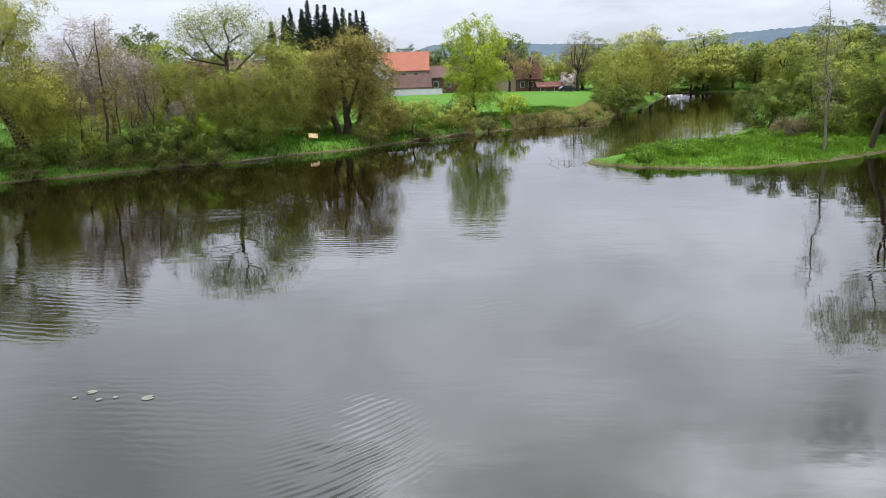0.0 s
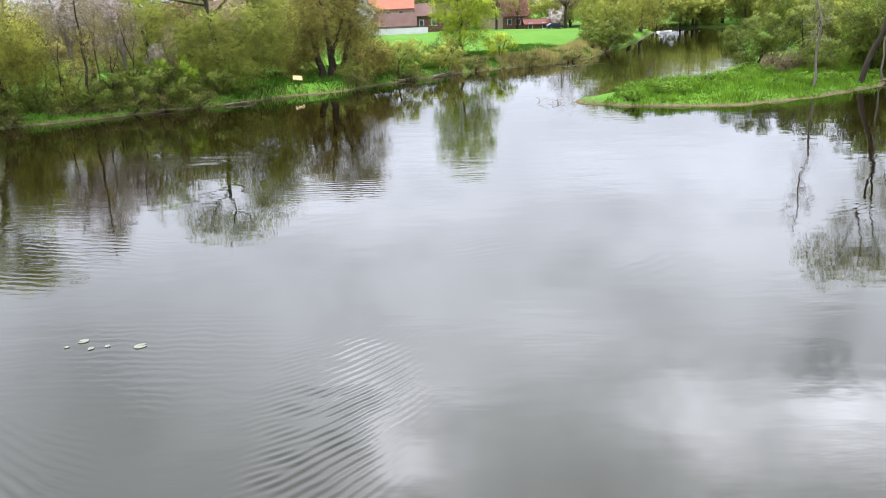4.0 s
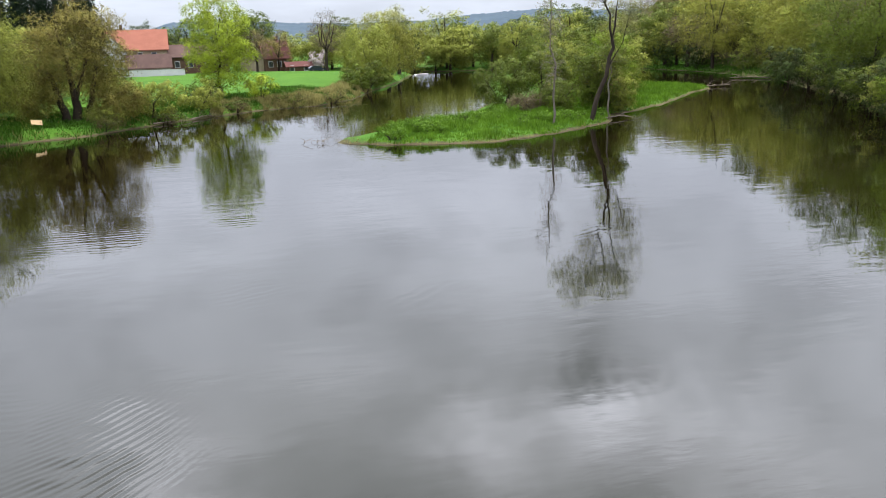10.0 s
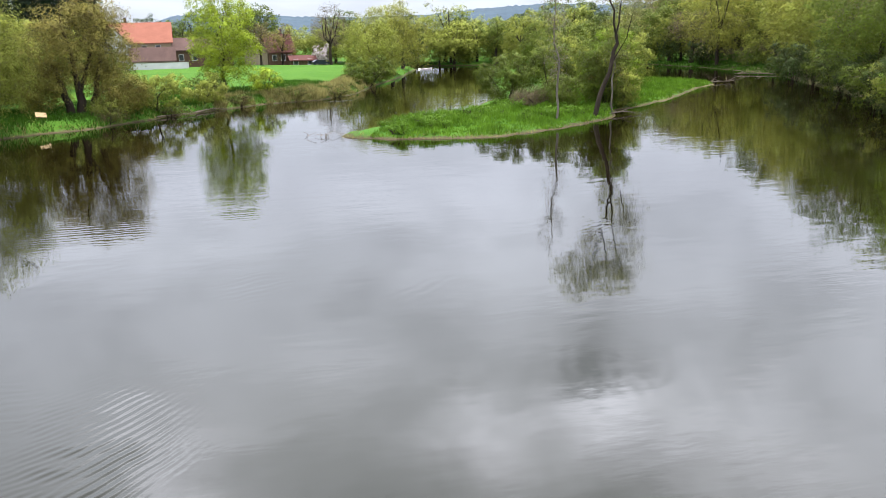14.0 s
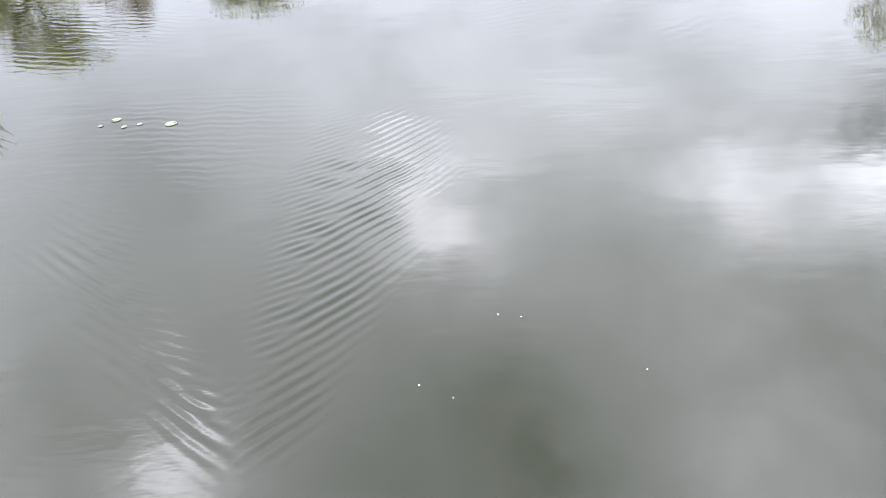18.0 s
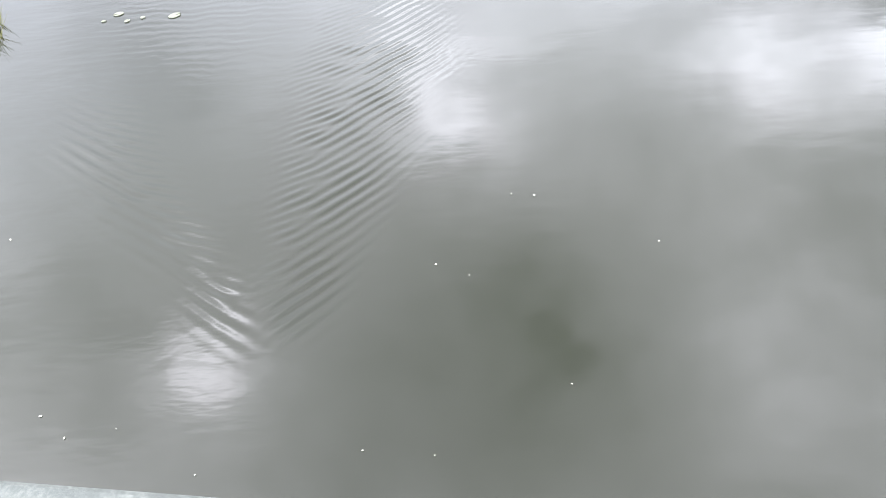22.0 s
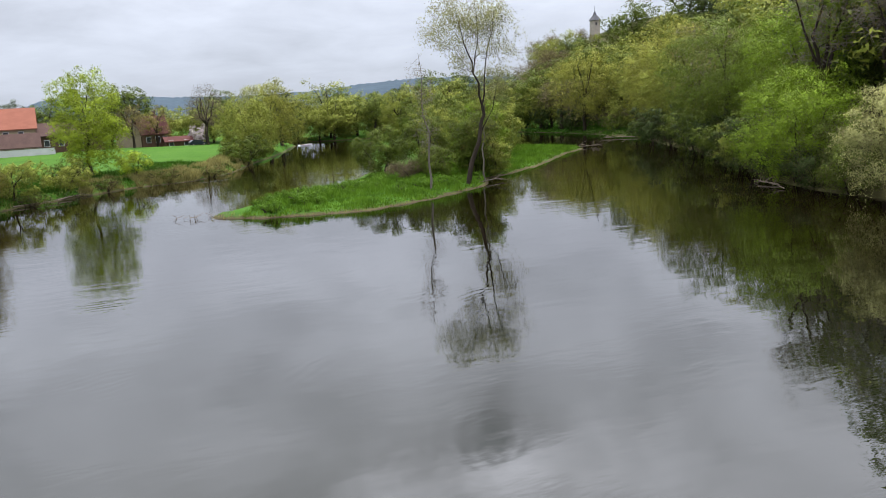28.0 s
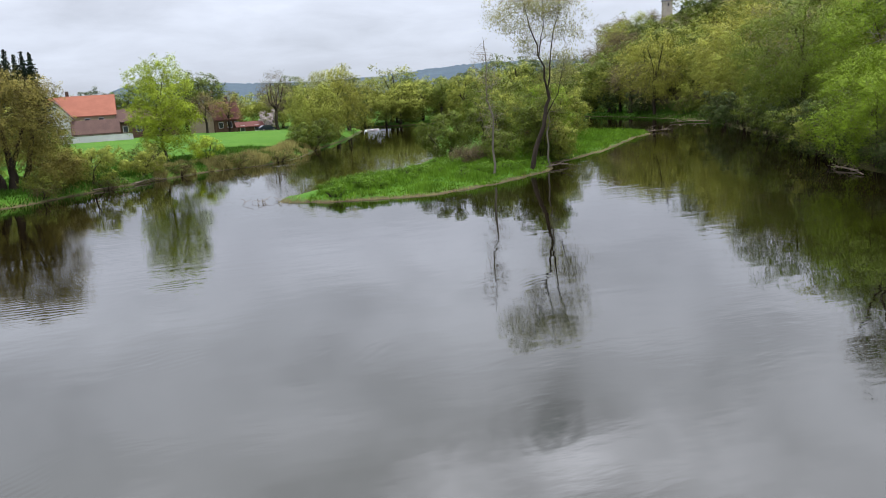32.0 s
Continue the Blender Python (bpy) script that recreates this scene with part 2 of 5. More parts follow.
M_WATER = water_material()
M_BARK = rough_material("bark", ((0.3, (0.014, 0.011, 0.008)), (0.7, (0.048, 0.038, 0.028))), 2, 14, 0.95, 0.6, stretch=(1, 1, 0.3))
M_BARK_GREY = rough_material("grey_bark", ((0.3, (0.07, 0.062, 0.05)), (0.7, (0.19, 0.17, 0.14))), 2, 14, 0.95, 0.5, stretch=(1, 1, 0.3))
M_TWIG = rough_material("twig_bark", ((0.3, (0.08, 0.065, 0.04)), (0.7, (0.17, 0.14, 0.08))), 2, 12, 0.9, 0.2)
M_TWIG_RED = rough_material("brown_twigs", ((0.3, (0.05, 0.028, 0.018)), (0.7, (0.11, 0.065, 0.04))), 2, 12, 0.9, 0.2)
M_TWIG_GREY = rough_material("grey_twigs", ((0.3, (0.13, 0.11, 0.10)), (0.7, (0.24, 0.21, 0.19))), 2, 12, 0.9, 0.2)
LEAF_WILLOW = leaf_material("willow_leaves", (0.098, 0.106, 0.017), (0.200, 0.231, 0.039), (0.309, 0.358, 0.060))
LEAF_GOLD = leaf_material("golden_willow_leaves", (0.111, 0.112, 0.020), (0.228, 0.243, 0.042), (0.353, 0.376, 0.065))
LEAF_OLIVE = leaf_material("olive_leaves", (0.089, 0.075, 0.017), (0.183, 0.165, 0.038), (0.283, 0.255, 0.059))
LEAF_LIME = leaf_material("fresh_lime_leaves", (0.119, 0.149, 0.012), (0.245, 0.323, 0.025), (0.380, 0.501, 0.039))
LEAF_GREEN = leaf_material("green_leaves", (0.040, 0.052, 0.007), (0.082, 0.114, 0.015), (0.127, 0.177, 0.023))
LEAF_BRIGHT = leaf_material("bright_green_leaves", (0.071, 0.104, 0.008), (0.145, 0.225, 0.016), (0.225, 0.349, 0.025))
LEAF_FRESH = leaf_material("fresh_green_leaves", (0.052, 0.069, 0.009), (0.106, 0.151, 0.019), (0.165, 0.234, 0.030))
LEAF_DARK = leaf_material("dark_green_leaves", (0.018, 0.026, 0.006), (0.037, 0.058, 0.014), (0.057, 0.090, 0.022))
LEAF_PALE = leaf_material("pale_young_leaves", (0.137, 0.133, 0.051), (0.281, 0.290, 0.110), (0.436, 0.449, 0.171))
LEAF_BLOSSOM = leaf_material("white_blossom", (0.297, 0.261, 0.257), (0.450, 0.396, 0.392), (0.630, 0.567, 0.558), 0.25)
LEAF_SPRUCE = leaf_material("spruce_needles", (0.008, 0.015, 0.009), (0.013, 0.024, 0.014), (0.018, 0.035, 0.021), 0.1)
# bank grass: M_LUSH darkened, with the trees' shade put into its green
M_GRASS_SHADED = leaf_material("shaded_grass_blades", (0.018, 0.046, 0.005), (0.040, 0.098, 0.009), (0.062, 0.155, 0.013), 0.25)
M_LUSH = leaf_material("lush_island_grass", (0.044, 0.090, 0.008), (0.088, 0.176, 0.014), (0.138, 0.262, 0.022), 0.25)
M_SEDGE = leaf_material("sedge_blades", (0.07, 0.075, 0.024), (0.16, 0.16, 0.05), (0.26, 0.25, 0.09), 0.2)
M_REED = leaf_material("dry_reed_blades", (0.149, 0.136, 0.050), (0.24, 0.22, 0.08), (0.348, 0.319, 0.116), 0.25)


def ground_material():
    """Meadow grass on the level ground, bare mud where the land dips under the river, leaf litter under the woods on the slope."""
    mat, nt, N, L, out = material("meadow_ground")
    tc, geo = N("ShaderNodeTexCoord"), N("ShaderNodeNewGeometry")
    a = noise_tex(N, L, 0.12, 5, 0.6, tc.outputs["Object"])
    c = noise_tex(N, L, 3.0, 5, 0.65, tc.outputs["Object"])
    mx = N("ShaderNodeMixRGB")
    mx.inputs[0].default_value = 0.5
    L(a.outputs[0], mx.inputs[1])
    L(c.outputs[0], mx.inputs[2])
    grass = ramp(N, ((0.3, (0.026, 0.075, 0.007)), (0.5, (0.043, 0.115, 0.010)), (0.7, (0.07, 0.145, 0.016))))
    mud = ramp(N, ((0.3, (0.035, 0.028, 0.016)), (0.7, (0.10, 0.08, 0.045))))
    L(mx.outputs[0], grass.inputs[0])
    L(mx.outputs[0], mud.inputs[0])
    sep = N("ShaderNodeSeparateXYZ")
    L(geo.outputs["Position"], sep.inputs[0])
    edge = N("ShaderNodeMath")
    edge.operation = "MULTIPLY_ADD"
    L(c.outputs[0], edge.inputs[0])
    edge.inputs[1].default_value = 0.5
    L(sep.outputs[2], edge.inputs[2])
    mr = N("ShaderNodeMapRange")
    mr.inputs[1].default_value, mr.inputs[2].default_value = 0.30, 0.5
    L(edge.outputs[0], mr.inputs[0])
    col = N("ShaderNodeMixRGB")
    L(mr.outputs[0], col.inputs[0])
    L(mud.outputs[0], col.inputs[1])
    L(grass.outputs[0], col.inputs[2])
    side = N("ShaderNodeMath")
    side.operation = "MULTIPLY_ADD"
    L(sep.outputs[1], side.inputs[0])
    side.inputs[1].default_value = -0.62
    L(sep.outputs[0], side.inputs[2])
    hill = N("ShaderNodeMapRange")
    hill.inputs[1].default_value, hill.inputs[2].default_value = 16, 21
    high = N("ShaderNodeMath")
    high.operation = "MULTIPLY_ADD"
    L(sep.outputs[2], high.inputs[0])
    high.inputs[1].default_value = 3.0
    L(side.outputs[0], high.inputs[2])
    L(high.outputs[0], hill.inputs[0])
    litter = ramp(N, ((0.3, (0.03, 0.03, 0.012)), (0.7, (0.08, 0.075, 0.03))))
    L(mx.outputs[0], litter.inputs[0])
    col2 = N("ShaderNodeMixRGB")
    L(hill.outputs[0], col2.inputs[0])
    L(col.outputs[0], col2.inputs[1])
    L(litter.outputs[0], col2.inputs[2])
    b, bp = N("ShaderNodeBsdfPrincipled"), N("ShaderNodeBump")
    bp.inputs["Strength"].default_value, bp.inputs["Distance"].default_value = 0.6, 0.15
    L(c.outputs[0], bp.inputs["Height"])
    L(bp.outputs[0], b.inputs["Normal"])
    L(col2.outputs[0], b.inputs["Base Color"])
    b.inputs["Roughness"].default_value, b.inputs["Specular IOR Level"].default_value = 0.95, 0.1
    L(b.outputs[0], out.inputs[0])
    return mat


M_GROUND = ground_material()
# blue-grey of the distance haze is put into the hill's base colour
M_HILL = rough_material("hazy_wooded_hill", ((0.35, (0.03, 0.05, 0.07)), (0.65, (0.05, 0.078, 0.105))), 0.012, 0.06, 1.0, 0.0)
M_WHITE = rough_material("white_render", ((0.3, (0.40, 0.41, 0.43)), (0.7, (0.55, 0.56, 0.57))), 0.6, 8, 0.9, 0.1)
M_CREAM = rough_material("cream_render", ((0.3, (0.22, 0.18, 0.12)), (0.7, (0.33, 0.28, 0.20))), 0.6, 8, 0.9, 0.1)
M_TIMBER = rough_material("dark_timber", ((0.3, (0.05, 0.03, 0.02)), (0.7, (0.12, 0.075, 0.05))), 1, 9, 0.9, 0.3)
M_TILE_RED = rough_material("orange_roof_tiles", ((0.3, (0.17, 0.062, 0.042)), (0.7, (0.25, 0.10, 0.068))), 0.5, 6, 0.85, 0.4)
M_TILE_BROWN = rough_material("brown_roof_tiles", ((0.3, (0.055, 0.034, 0.03)), (0.7, (0.10, 0.062, 0.054))), 0.5, 6, 0.85, 0.4)
M_TILE_DARK = rough_material("dark_red_roof_tiles", ((0.3, (0.075, 0.03, 0.028)), (0.7, (0.13, 0.055, 0.05))), 0.5, 6, 0.85, 0.4)
M_SLATE = rough_material("slate_roof", ((0.3, (0.05, 0.055, 0.065)), (0.7, (0.11, 0.115, 0.13))), 0.8, 8, 0.7, 0.3)
M_STONE = rough_material("grey_sandstone", ((0.3, (0.22, 0.20, 0.17)), (0.7, (0.38, 0.35, 0.30))), 0.8, 6, 0.9, 0.3)
M_GLASS = rough_material("window_glass", ((0.3, (0.02, 0.025, 0.03)), (0.7, (0.05, 0.055, 0.06))), 1, 5, 0.08, 0.0)
M_CONCRETE = rough_material("bridge_concrete", ((0.3, (0.25, 0.25, 0.24)), (0.7, (0.42, 0.42, 0.40))), 0.7, 12, 0.9, 0.3)
M_BOARD = rough_material("weathered_board", ((0.3, (0.33, 0.23, 0.12)), (0.7, (0.45, 0.33, 0.19))), 3, 30, 0.8, 0.3)
M_DEADWOOD = rough_material("dead_wood", ((0.3, (0.08, 0.063, 0.047)), (0.7, (0.22, 0.185, 0.145))), 2, 20, 0.95, 0.5)
M_LILY = rough_material("pale_lily_pad", ((0.3, (0.06, 0.068, 0.05)), (0.7, (0.11, 0.12, 0.09))), 6, 40, 0.45, 0.1)
M_PETAL = rough_material("white_petal", ((0.3, (0.32, 0.32, 0.30)), (0.7, (0.45, 0.45, 0.42))), 20, 90, 0.7, 0.1)
M_CAR = rough_material("dark_car_paint", ((0.3, (0.015, 0.02, 0.035)), (0.7, (0.025, 0.03, 0.05))), 2, 10, 0.25, 0.0)
M_TYRE = rough_material("tyre_rubber", ((0.3, (0.02, 0.02, 0.02)), (0.7, (0.035, 0.035, 0.035))), 5, 30, 0.9, 0.2)
M_BOAT = rough_material("white_boat_hull", ((0.3, (0.68, 0.7, 0.72)), (0.7, (0.8, 0.8, 0.8))), 1, 10, 0.5, 0.1)


def coping_material():
    """Pale weathered coping: grey-green stone with scuffs, light streaks and yellow lichen."""
    mat, nt, N, L, out = material("weathered_coping")
    tc = N("ShaderNodeTexCoord")
    a = noise_tex(N, L, 6, 6, 0.65, tc.outputs["Object"])
    f = noise_tex(N, L, 90, 4, 0.7, tc.outputs["Object"])
    mx = N("ShaderNodeMixRGB")
    mx.inputs[0].default_value = 0.45
    L(a.outputs[0], mx.inputs[1])
    L(f.outputs[0], mx.inputs[2])
    r = ramp(N, ((0.32, (0.02, 0.026, 0.026)), (0.5, (0.042, 0.05, 0.05)), (0.64, (0.085, 0.095, 0.092))))
    L(mx.outputs[0], r.inputs[0])
    lich = noise_tex(N, L, 9, 4, 0.6, tc.outputs["Object"])
    mr = N("ShaderNodeMapRange")
    mr.inputs[1].default_value, mr.inputs[2].default_value = 0.66, 0.72
    L(lich.outputs[0], mr.inputs[0])
    col = N("ShaderNodeMixRGB")
    L(mr.outputs[0], col.inputs[0])
    L(r.outputs[0], col.inputs[1])
    col.inputs[2].default_value = (0.12, 0.11, 0.045, 1)
    b, bp = N("ShaderNodeBsdfPrincipled"), N("ShaderNodeBump")
    bp.inputs["Strength"].default_value, bp.inputs["Distance"].default_value = 0.5, 0.004
    L(f.outputs[0], bp.inputs["Height"])
    L(bp.outputs[0], b.inputs["Normal"])
    L(col.outputs[0], b.inputs["Base Color"])
    b.inputs["Roughness"].default_value = 0.8
    L(b.outputs[0], out.inputs[0])
    return mat


M_COPING = coping_material()

# ---- mesh helpers ----
def mesh(name, verts, faces, mat, smooth=False, normals=None):
    """A mesh from arrays; all faces have the same number of corners. normals: one soft shading direction for each vertex."""
    verts, faces = np.asarray(verts, dtype=np.float32).reshape(-1, 3), np.asarray(faces, dtype=np.int32)
    me = bpy.data.meshes.new(name)
    k = faces.shape[1]
    me.vertices.add(len(verts))
    me.vertices.foreach_set("co", verts.ravel())
    me.loops.add(faces.size)
    me.loops.foreach_set("vertex_index", faces.ravel())
    me.polygons.add(len(faces))
    me.polygons.foreach_set("loop_start", np.arange(0, faces.size, k, dtype=np.int32))
    if smooth:
        me.polygons.foreach_set("use_smooth", np.ones(len(faces), dtype=bool))
    me.materials.append(mat)
    me.update(calc_edges=True)
    if normals is not None:
        me.normals_split_custom_set_from_vertices(np.asarray(normals, dtype=np.float32))
    return me


def bm_mesh(name, bm, mat):
    me = bpy.data.meshes.new(name)
    bm.to_mesh(me)
    bm.free()
    me.materials.append(mat)
    return me


def part(name, me, parent, label="", m=None):
    ob = new(name, me)
    ob.parent = parent
    if m is not None:
        ob.matrix_local = m
    return tagged(ob, label)


def thing(name, m, label, category, group="", kind=""):
    ob = new(name)
    ob.matrix_world = m
    return tagged(ob, label, category, group, kind)


def box_bm(sx, sy, sz, bevel=0.0, cx=0.0, cy=0.0, cz=0.0):
    bm = bmesh.new()
    bmesh.ops.create_cube(bm, size=1.0)
    bmesh.ops.transform(bm, matrix=Matrix.Translation((cx, cy, cz)) @ Matrix.Diagonal((sx, sy, sz, 1)), verts=bm.verts)
    if bevel:
        bmesh.ops.bevel(bm, geom=bm.edges[:], offset=bevel, segments=2, affect="EDGES")
    return bm


def box(name, size, centre, mat, parent, label="", bevel=0.0):
    return part(name, bm_mesh(name, box_bm(*size, bevel, *centre), mat), parent, label)


def tubes(lines, sides=5):
    """Tapered tubes along polylines; each line is (points (n,3), radii (n))."""
    V, F, base = [], [], 0
    ang = np.arange(sides) * 2 * np.pi / sides
    ca, sa = np.cos(ang), np.sin(ang)
    for pts, rad in lines:
        pts = np.asarray(pts, dtype=float)
        n = len(pts)
        d = np.gradient(pts, axis=0)
        d /= np.linalg.norm(d, axis=1)[:, None] + 1e-9
        ref = np.where(np.abs(d[:, 2:3]) > 0.9, np.array([[1.0, 0, 0]]), np.array([[0, 0, 1.0]]))
        u = np.cross(d, ref)
        u /= np.linalg.norm(u, axis=1)[:, None] + 1e-9
        v = np.cross(d, u)
        r = np.asarray(rad, dtype=float)[:, None, None]
        V.append((pts[:, None, :] + r * (ca[None, :, None] * u[:, None, :] + sa[None, :, None] * v[:, None, :])).reshape(-1, 3))
        i = np.arange(n - 1)[:, None] * sides
        j = np.arange(sides)[None, :]
        j2 = (j + 1) % sides
        F.append((base + np.stack([i + j, i + j2, i + sides + j2, i + sides + j], -1)).reshape(-1, 4))
        base += n * sides
    return np.concatenate(V), np.concatenate(F)


def leaf_tris(rng, c, out, length, width, hang=0.0, loose=0.75, along=None):
    """Pointed leaves at the places c, lying roughly on the skin whose outward direction is out. along: the shoot that each leaf follows."""
    n = len(c)
    nrm = out + rng.normal(size=(n, 3)) * loose
    nrm /= np.linalg.norm(nrm, axis=1)[:, None] + 1e-9
    u = rng.normal(size=(n, 3))
    u[:, 2] -= hang * 2.5
    if along is not None:
        u = u * 0.7 + along * 1.6
    u -= nrm * np.sum(u * nrm, 1)[:, None]
    u /= np.linalg.norm(u, axis=1)[:, None] + 1e-9
    v = np.cross(nrm, u)
    s = rng.uniform(0.6, 1.4, size=(n, 1))
    a, b = u * length * s * 0.5, v * width * s * 0.5
    return np.stack([c - a - b, c + a, c - a + b], 1).reshape(-1, 3), np.arange(3 * n).reshape(-1, 3), nrm


# ---- the land and the river ----
LEFT_BANK = [(-240, -120), (-85, -60), (-72, 0), (-58, 28), (-44, 50), (-39, 58), (-35.2, 64), (-29.3, 67.2), (-25.4, 70.2), (-19.2, 73.5), (-13.3, 79.5),
             (-9, 81), (-5.5, 86.3), (3, 95.5), (9, 101.3), (16.5, 103.8), (23.4, 112), (27, 122), (40, 150), (52, 180), (48, 192), (30, 208), (0, 235), (-60, 300)]
LEFT_LAND = LEFT_BANK + [(-300, 4200), (-4200, 4200), (-4200, -300), (-300, -300)]
RIGHT_BANK = [(90, -120), (66, -60), (56, -20), (51, 15), (52, 32), (54, 41), (57.5, 49), (70, 66), (79, 80), (85, 92), (97, 112), (101, 124), (104, 142),
              (105, 165), (98, 178), (82, 188), (64, 194), (54, 202), (36, 222), (8, 250), (-45, 315)]
RIGHT_LAND = RIGHT_BANK + [(-250, 4300), (4200, 4300), (4200, -300), (200, -300)]
ISLAND = [(11.7, 64), (15.2, 61), (23, 58.2), (30.5, 61), (38, 65.6), (40.4, 68.2), (42.4, 72.6), (46, 74.4), (54, 80.2), (67.6, 93.6), (75.5, 99.8), (76.3, 101.5), (73, 108), (72, 114), (78, 140),
          (74, 168), (66, 168), (50, 128), (36, 91), (30, 83), (25.5, 78), (18, 71), (12.6, 66.4)]


def dist_to(P, poly, closed=True):
    pts = np.asarray(poly, dtype=float)
    A = pts if closed else pts[:-1]
    B = np.roll(pts, -1, 0) if closed else pts[1:]
    best = np.full(len(P), 1e9)
    for a, b in zip(A, B):
        ab = b - a
        t = np.clip(((P - a) @ ab) / (ab @ ab), 0, 1)
        best = np.minimum(best, np.hypot(*(P - a - t[:, None] * ab).T))
    return best


def inside(P, poly):
    pts = np.asarray(poly, dtype=float)
    odd = np.zeros(len(P), dtype=bool)
    x, y = P[:, 0], P[:, 1]
    for (x0, y0), (x1, y1) in zip(pts, np.roll(pts, -1, 0)):
        cross = (y0 > y) != (y1 > y)
        with np.errstate(divide="ignore", invalid="ignore"):
            odd ^= cross & (x < (x1 - x0) * (y - y0) / (y1 - y0) + x0)
    return odd


def step(a, b, v):
    t = np.clip((v - a) / (b - a), 0, 1)
    return t * t * (3 - 2 * t)


def wobble(P, s, k=0.0):
    x, y = P[:, 0] * s, P[:, 1] * s
    return (np.sin(x * 1.3 + 1.7 * np.sin(y * 0.7 + k)) + np.sin(y * 1.1 + 1.3 * np.sin(x * 0.9 - k)) + 0.5 * np.sin(2.3 * x + 1.9 * y + k)) / 2.5


def land_height(P):
    """Height of the ground: river bed, banks, meadow, island and the wooded slope on the other side."""
    P = np.asarray(P, dtype=float).reshape(-1, 2)
    dl, dr, di = dist_to(P, LEFT_BANK, False), dist_to(P, RIGHT_BANK, False), dist_to(P, ISLAND)
    il, ir, ii = inside(P, LEFT_LAND), inside(P, RIGHT_LAND), inside(P, ISLAND)
    z = -np.minimum(1.8, 0.45 * np.minimum(np.minimum(dl, dr), di)) - 0.02
    w = wobble(P, 0.6)
    zl = 0.95 * step(-0.2, 2.0, dl + 0.5 * w + 0.5 * wobble(P, 1.7, 4)) + 0.6 * step(3, 16, dl) + 0.06 * w * step(1, 4, dl) + 0.12 * wobble(P, 0.05, 2)
    zr = 0.8 * step(-0.3, 4, dr + 0.5 * w) + 44 * (1 - np.exp(-np.maximum(dr - 9, 0) / 75)) * step(1500, 500, np.hypot(*P.T)) * step(24, 42, np.degrees(np.arctan2(P[:, 0], np.maximum(P[:, 1], 1)))) + 0.1 * w * step(1, 4, dr)
    zi = 0.35 * step(-0.2, 1.6, di + 0.3 * w + 0.5 * wobble(P, 1.9, 1) + 0.25 * wobble(P, 4.1, 2)) + 0.35 * step(1.5, 7, di) + 0.05 * wobble(P, 1.3) * step(0.5, 2, di)
    z = np.where(il, zl, z)
    z = np.where(ir, zr, z)
    return np.where(ii & ~il & ~ir, zi, z)


def at(x, y, up=0.0):
    return float(land_height([(x, y)])[0]) + up


def build_ground():
    def lines(a, b, st, far):
        mid = list(np.arange(a, b, st))
        lo, hi, d = [], [], st
        x = a
        while x > -far:
            d *= 1.28
            x -= d
            lo.append(x)
        x, d = b, st
        while x < far:
            d *= 1.28
            hi.append(x)
            x += d
        return np.array(sorted(lo) + mid + hi)
    X, Y = lines(-80, 130, 1.15, 4000), lines(20, 205, 1.15, 4000)
    gx, gy = np.meshgrid(X, Y)
    P = np.stack([gx.ravel(), gy.ravel()], 1)
    V = np.column_stack([P, land_height(P)])
    nx, ny = len(X), len(Y)
    i = np.arange(ny - 1)[:, None] * nx + np.arange(nx - 1)[None, :]
    F = np.stack([i, i + 1, i + nx + 1, i + nx], -1).reshape(-1, 4)
    ob = new("ground", mesh("ground", V, F, M_GROUND, True))
    tagged(ob, "grassy river banks, meadow and wooded slope", "ground", kind="structure")


def wake_height(P):
    """Spreading ripple trains of a wake: two long arms that open from one place on the calm water."""
    z = np.zeros(len(P))
    # where the arm starts, where it points, the crests' heading, wavelength, height, width at the start and its growth, length
    for (ax, ay), (tx, ty), crest, wl, amp, w0, wk, ln in (
            ((-3.05, 6.9), (-1.75, 20.0), 41, 0.27, 0.0088, 0.34, 0.085, 14.0), ((-3.6, 7.9), (-3.0, 20.0), 27, 0.23, 0.0055, 0.24, 0.055, 13.0),
            ((-3.4, 6.9), (-10.0, 15.4), -38, 0.26, 0.0085, 0.24, 0.060, 12.5), ((-3.7, 7.8), (-8.6, 15.0), -24, 0.23, 0.0055, 0.20, 0.065, 11.5)):
        e = np.array([tx - ax, ty - ay])
        e /= np.hypot(*e)
        q = P - np.array([ax, ay])
        along, off = q @ e, q @ np.array([e[1], -e[0]])
        env = np.exp(-(off / (w0 + wk * np.maximum(along, 0))) ** 2) * step(0.0, 1.2, along) * step(ln, 0.55 * ln, along)
        env *= np.clip(0.8 + 0.45 * wobble(P, 2.3, crest), 0.25, 1.25)
        n = np.array([-math.sin(radians(crest)), math.cos(radians(crest))])
        bow = 0.10 * np.maximum(off, 0) ** 2 * (1 if crest > 0 else 0)
        z += amp * env * np.sin(2 * math.pi / wl * (q @ n - bow + 0.05 * wobble(P, 1.1, wl * 9) + 0.022 * wobble(P, 3.4, wl * 5)))
    return z


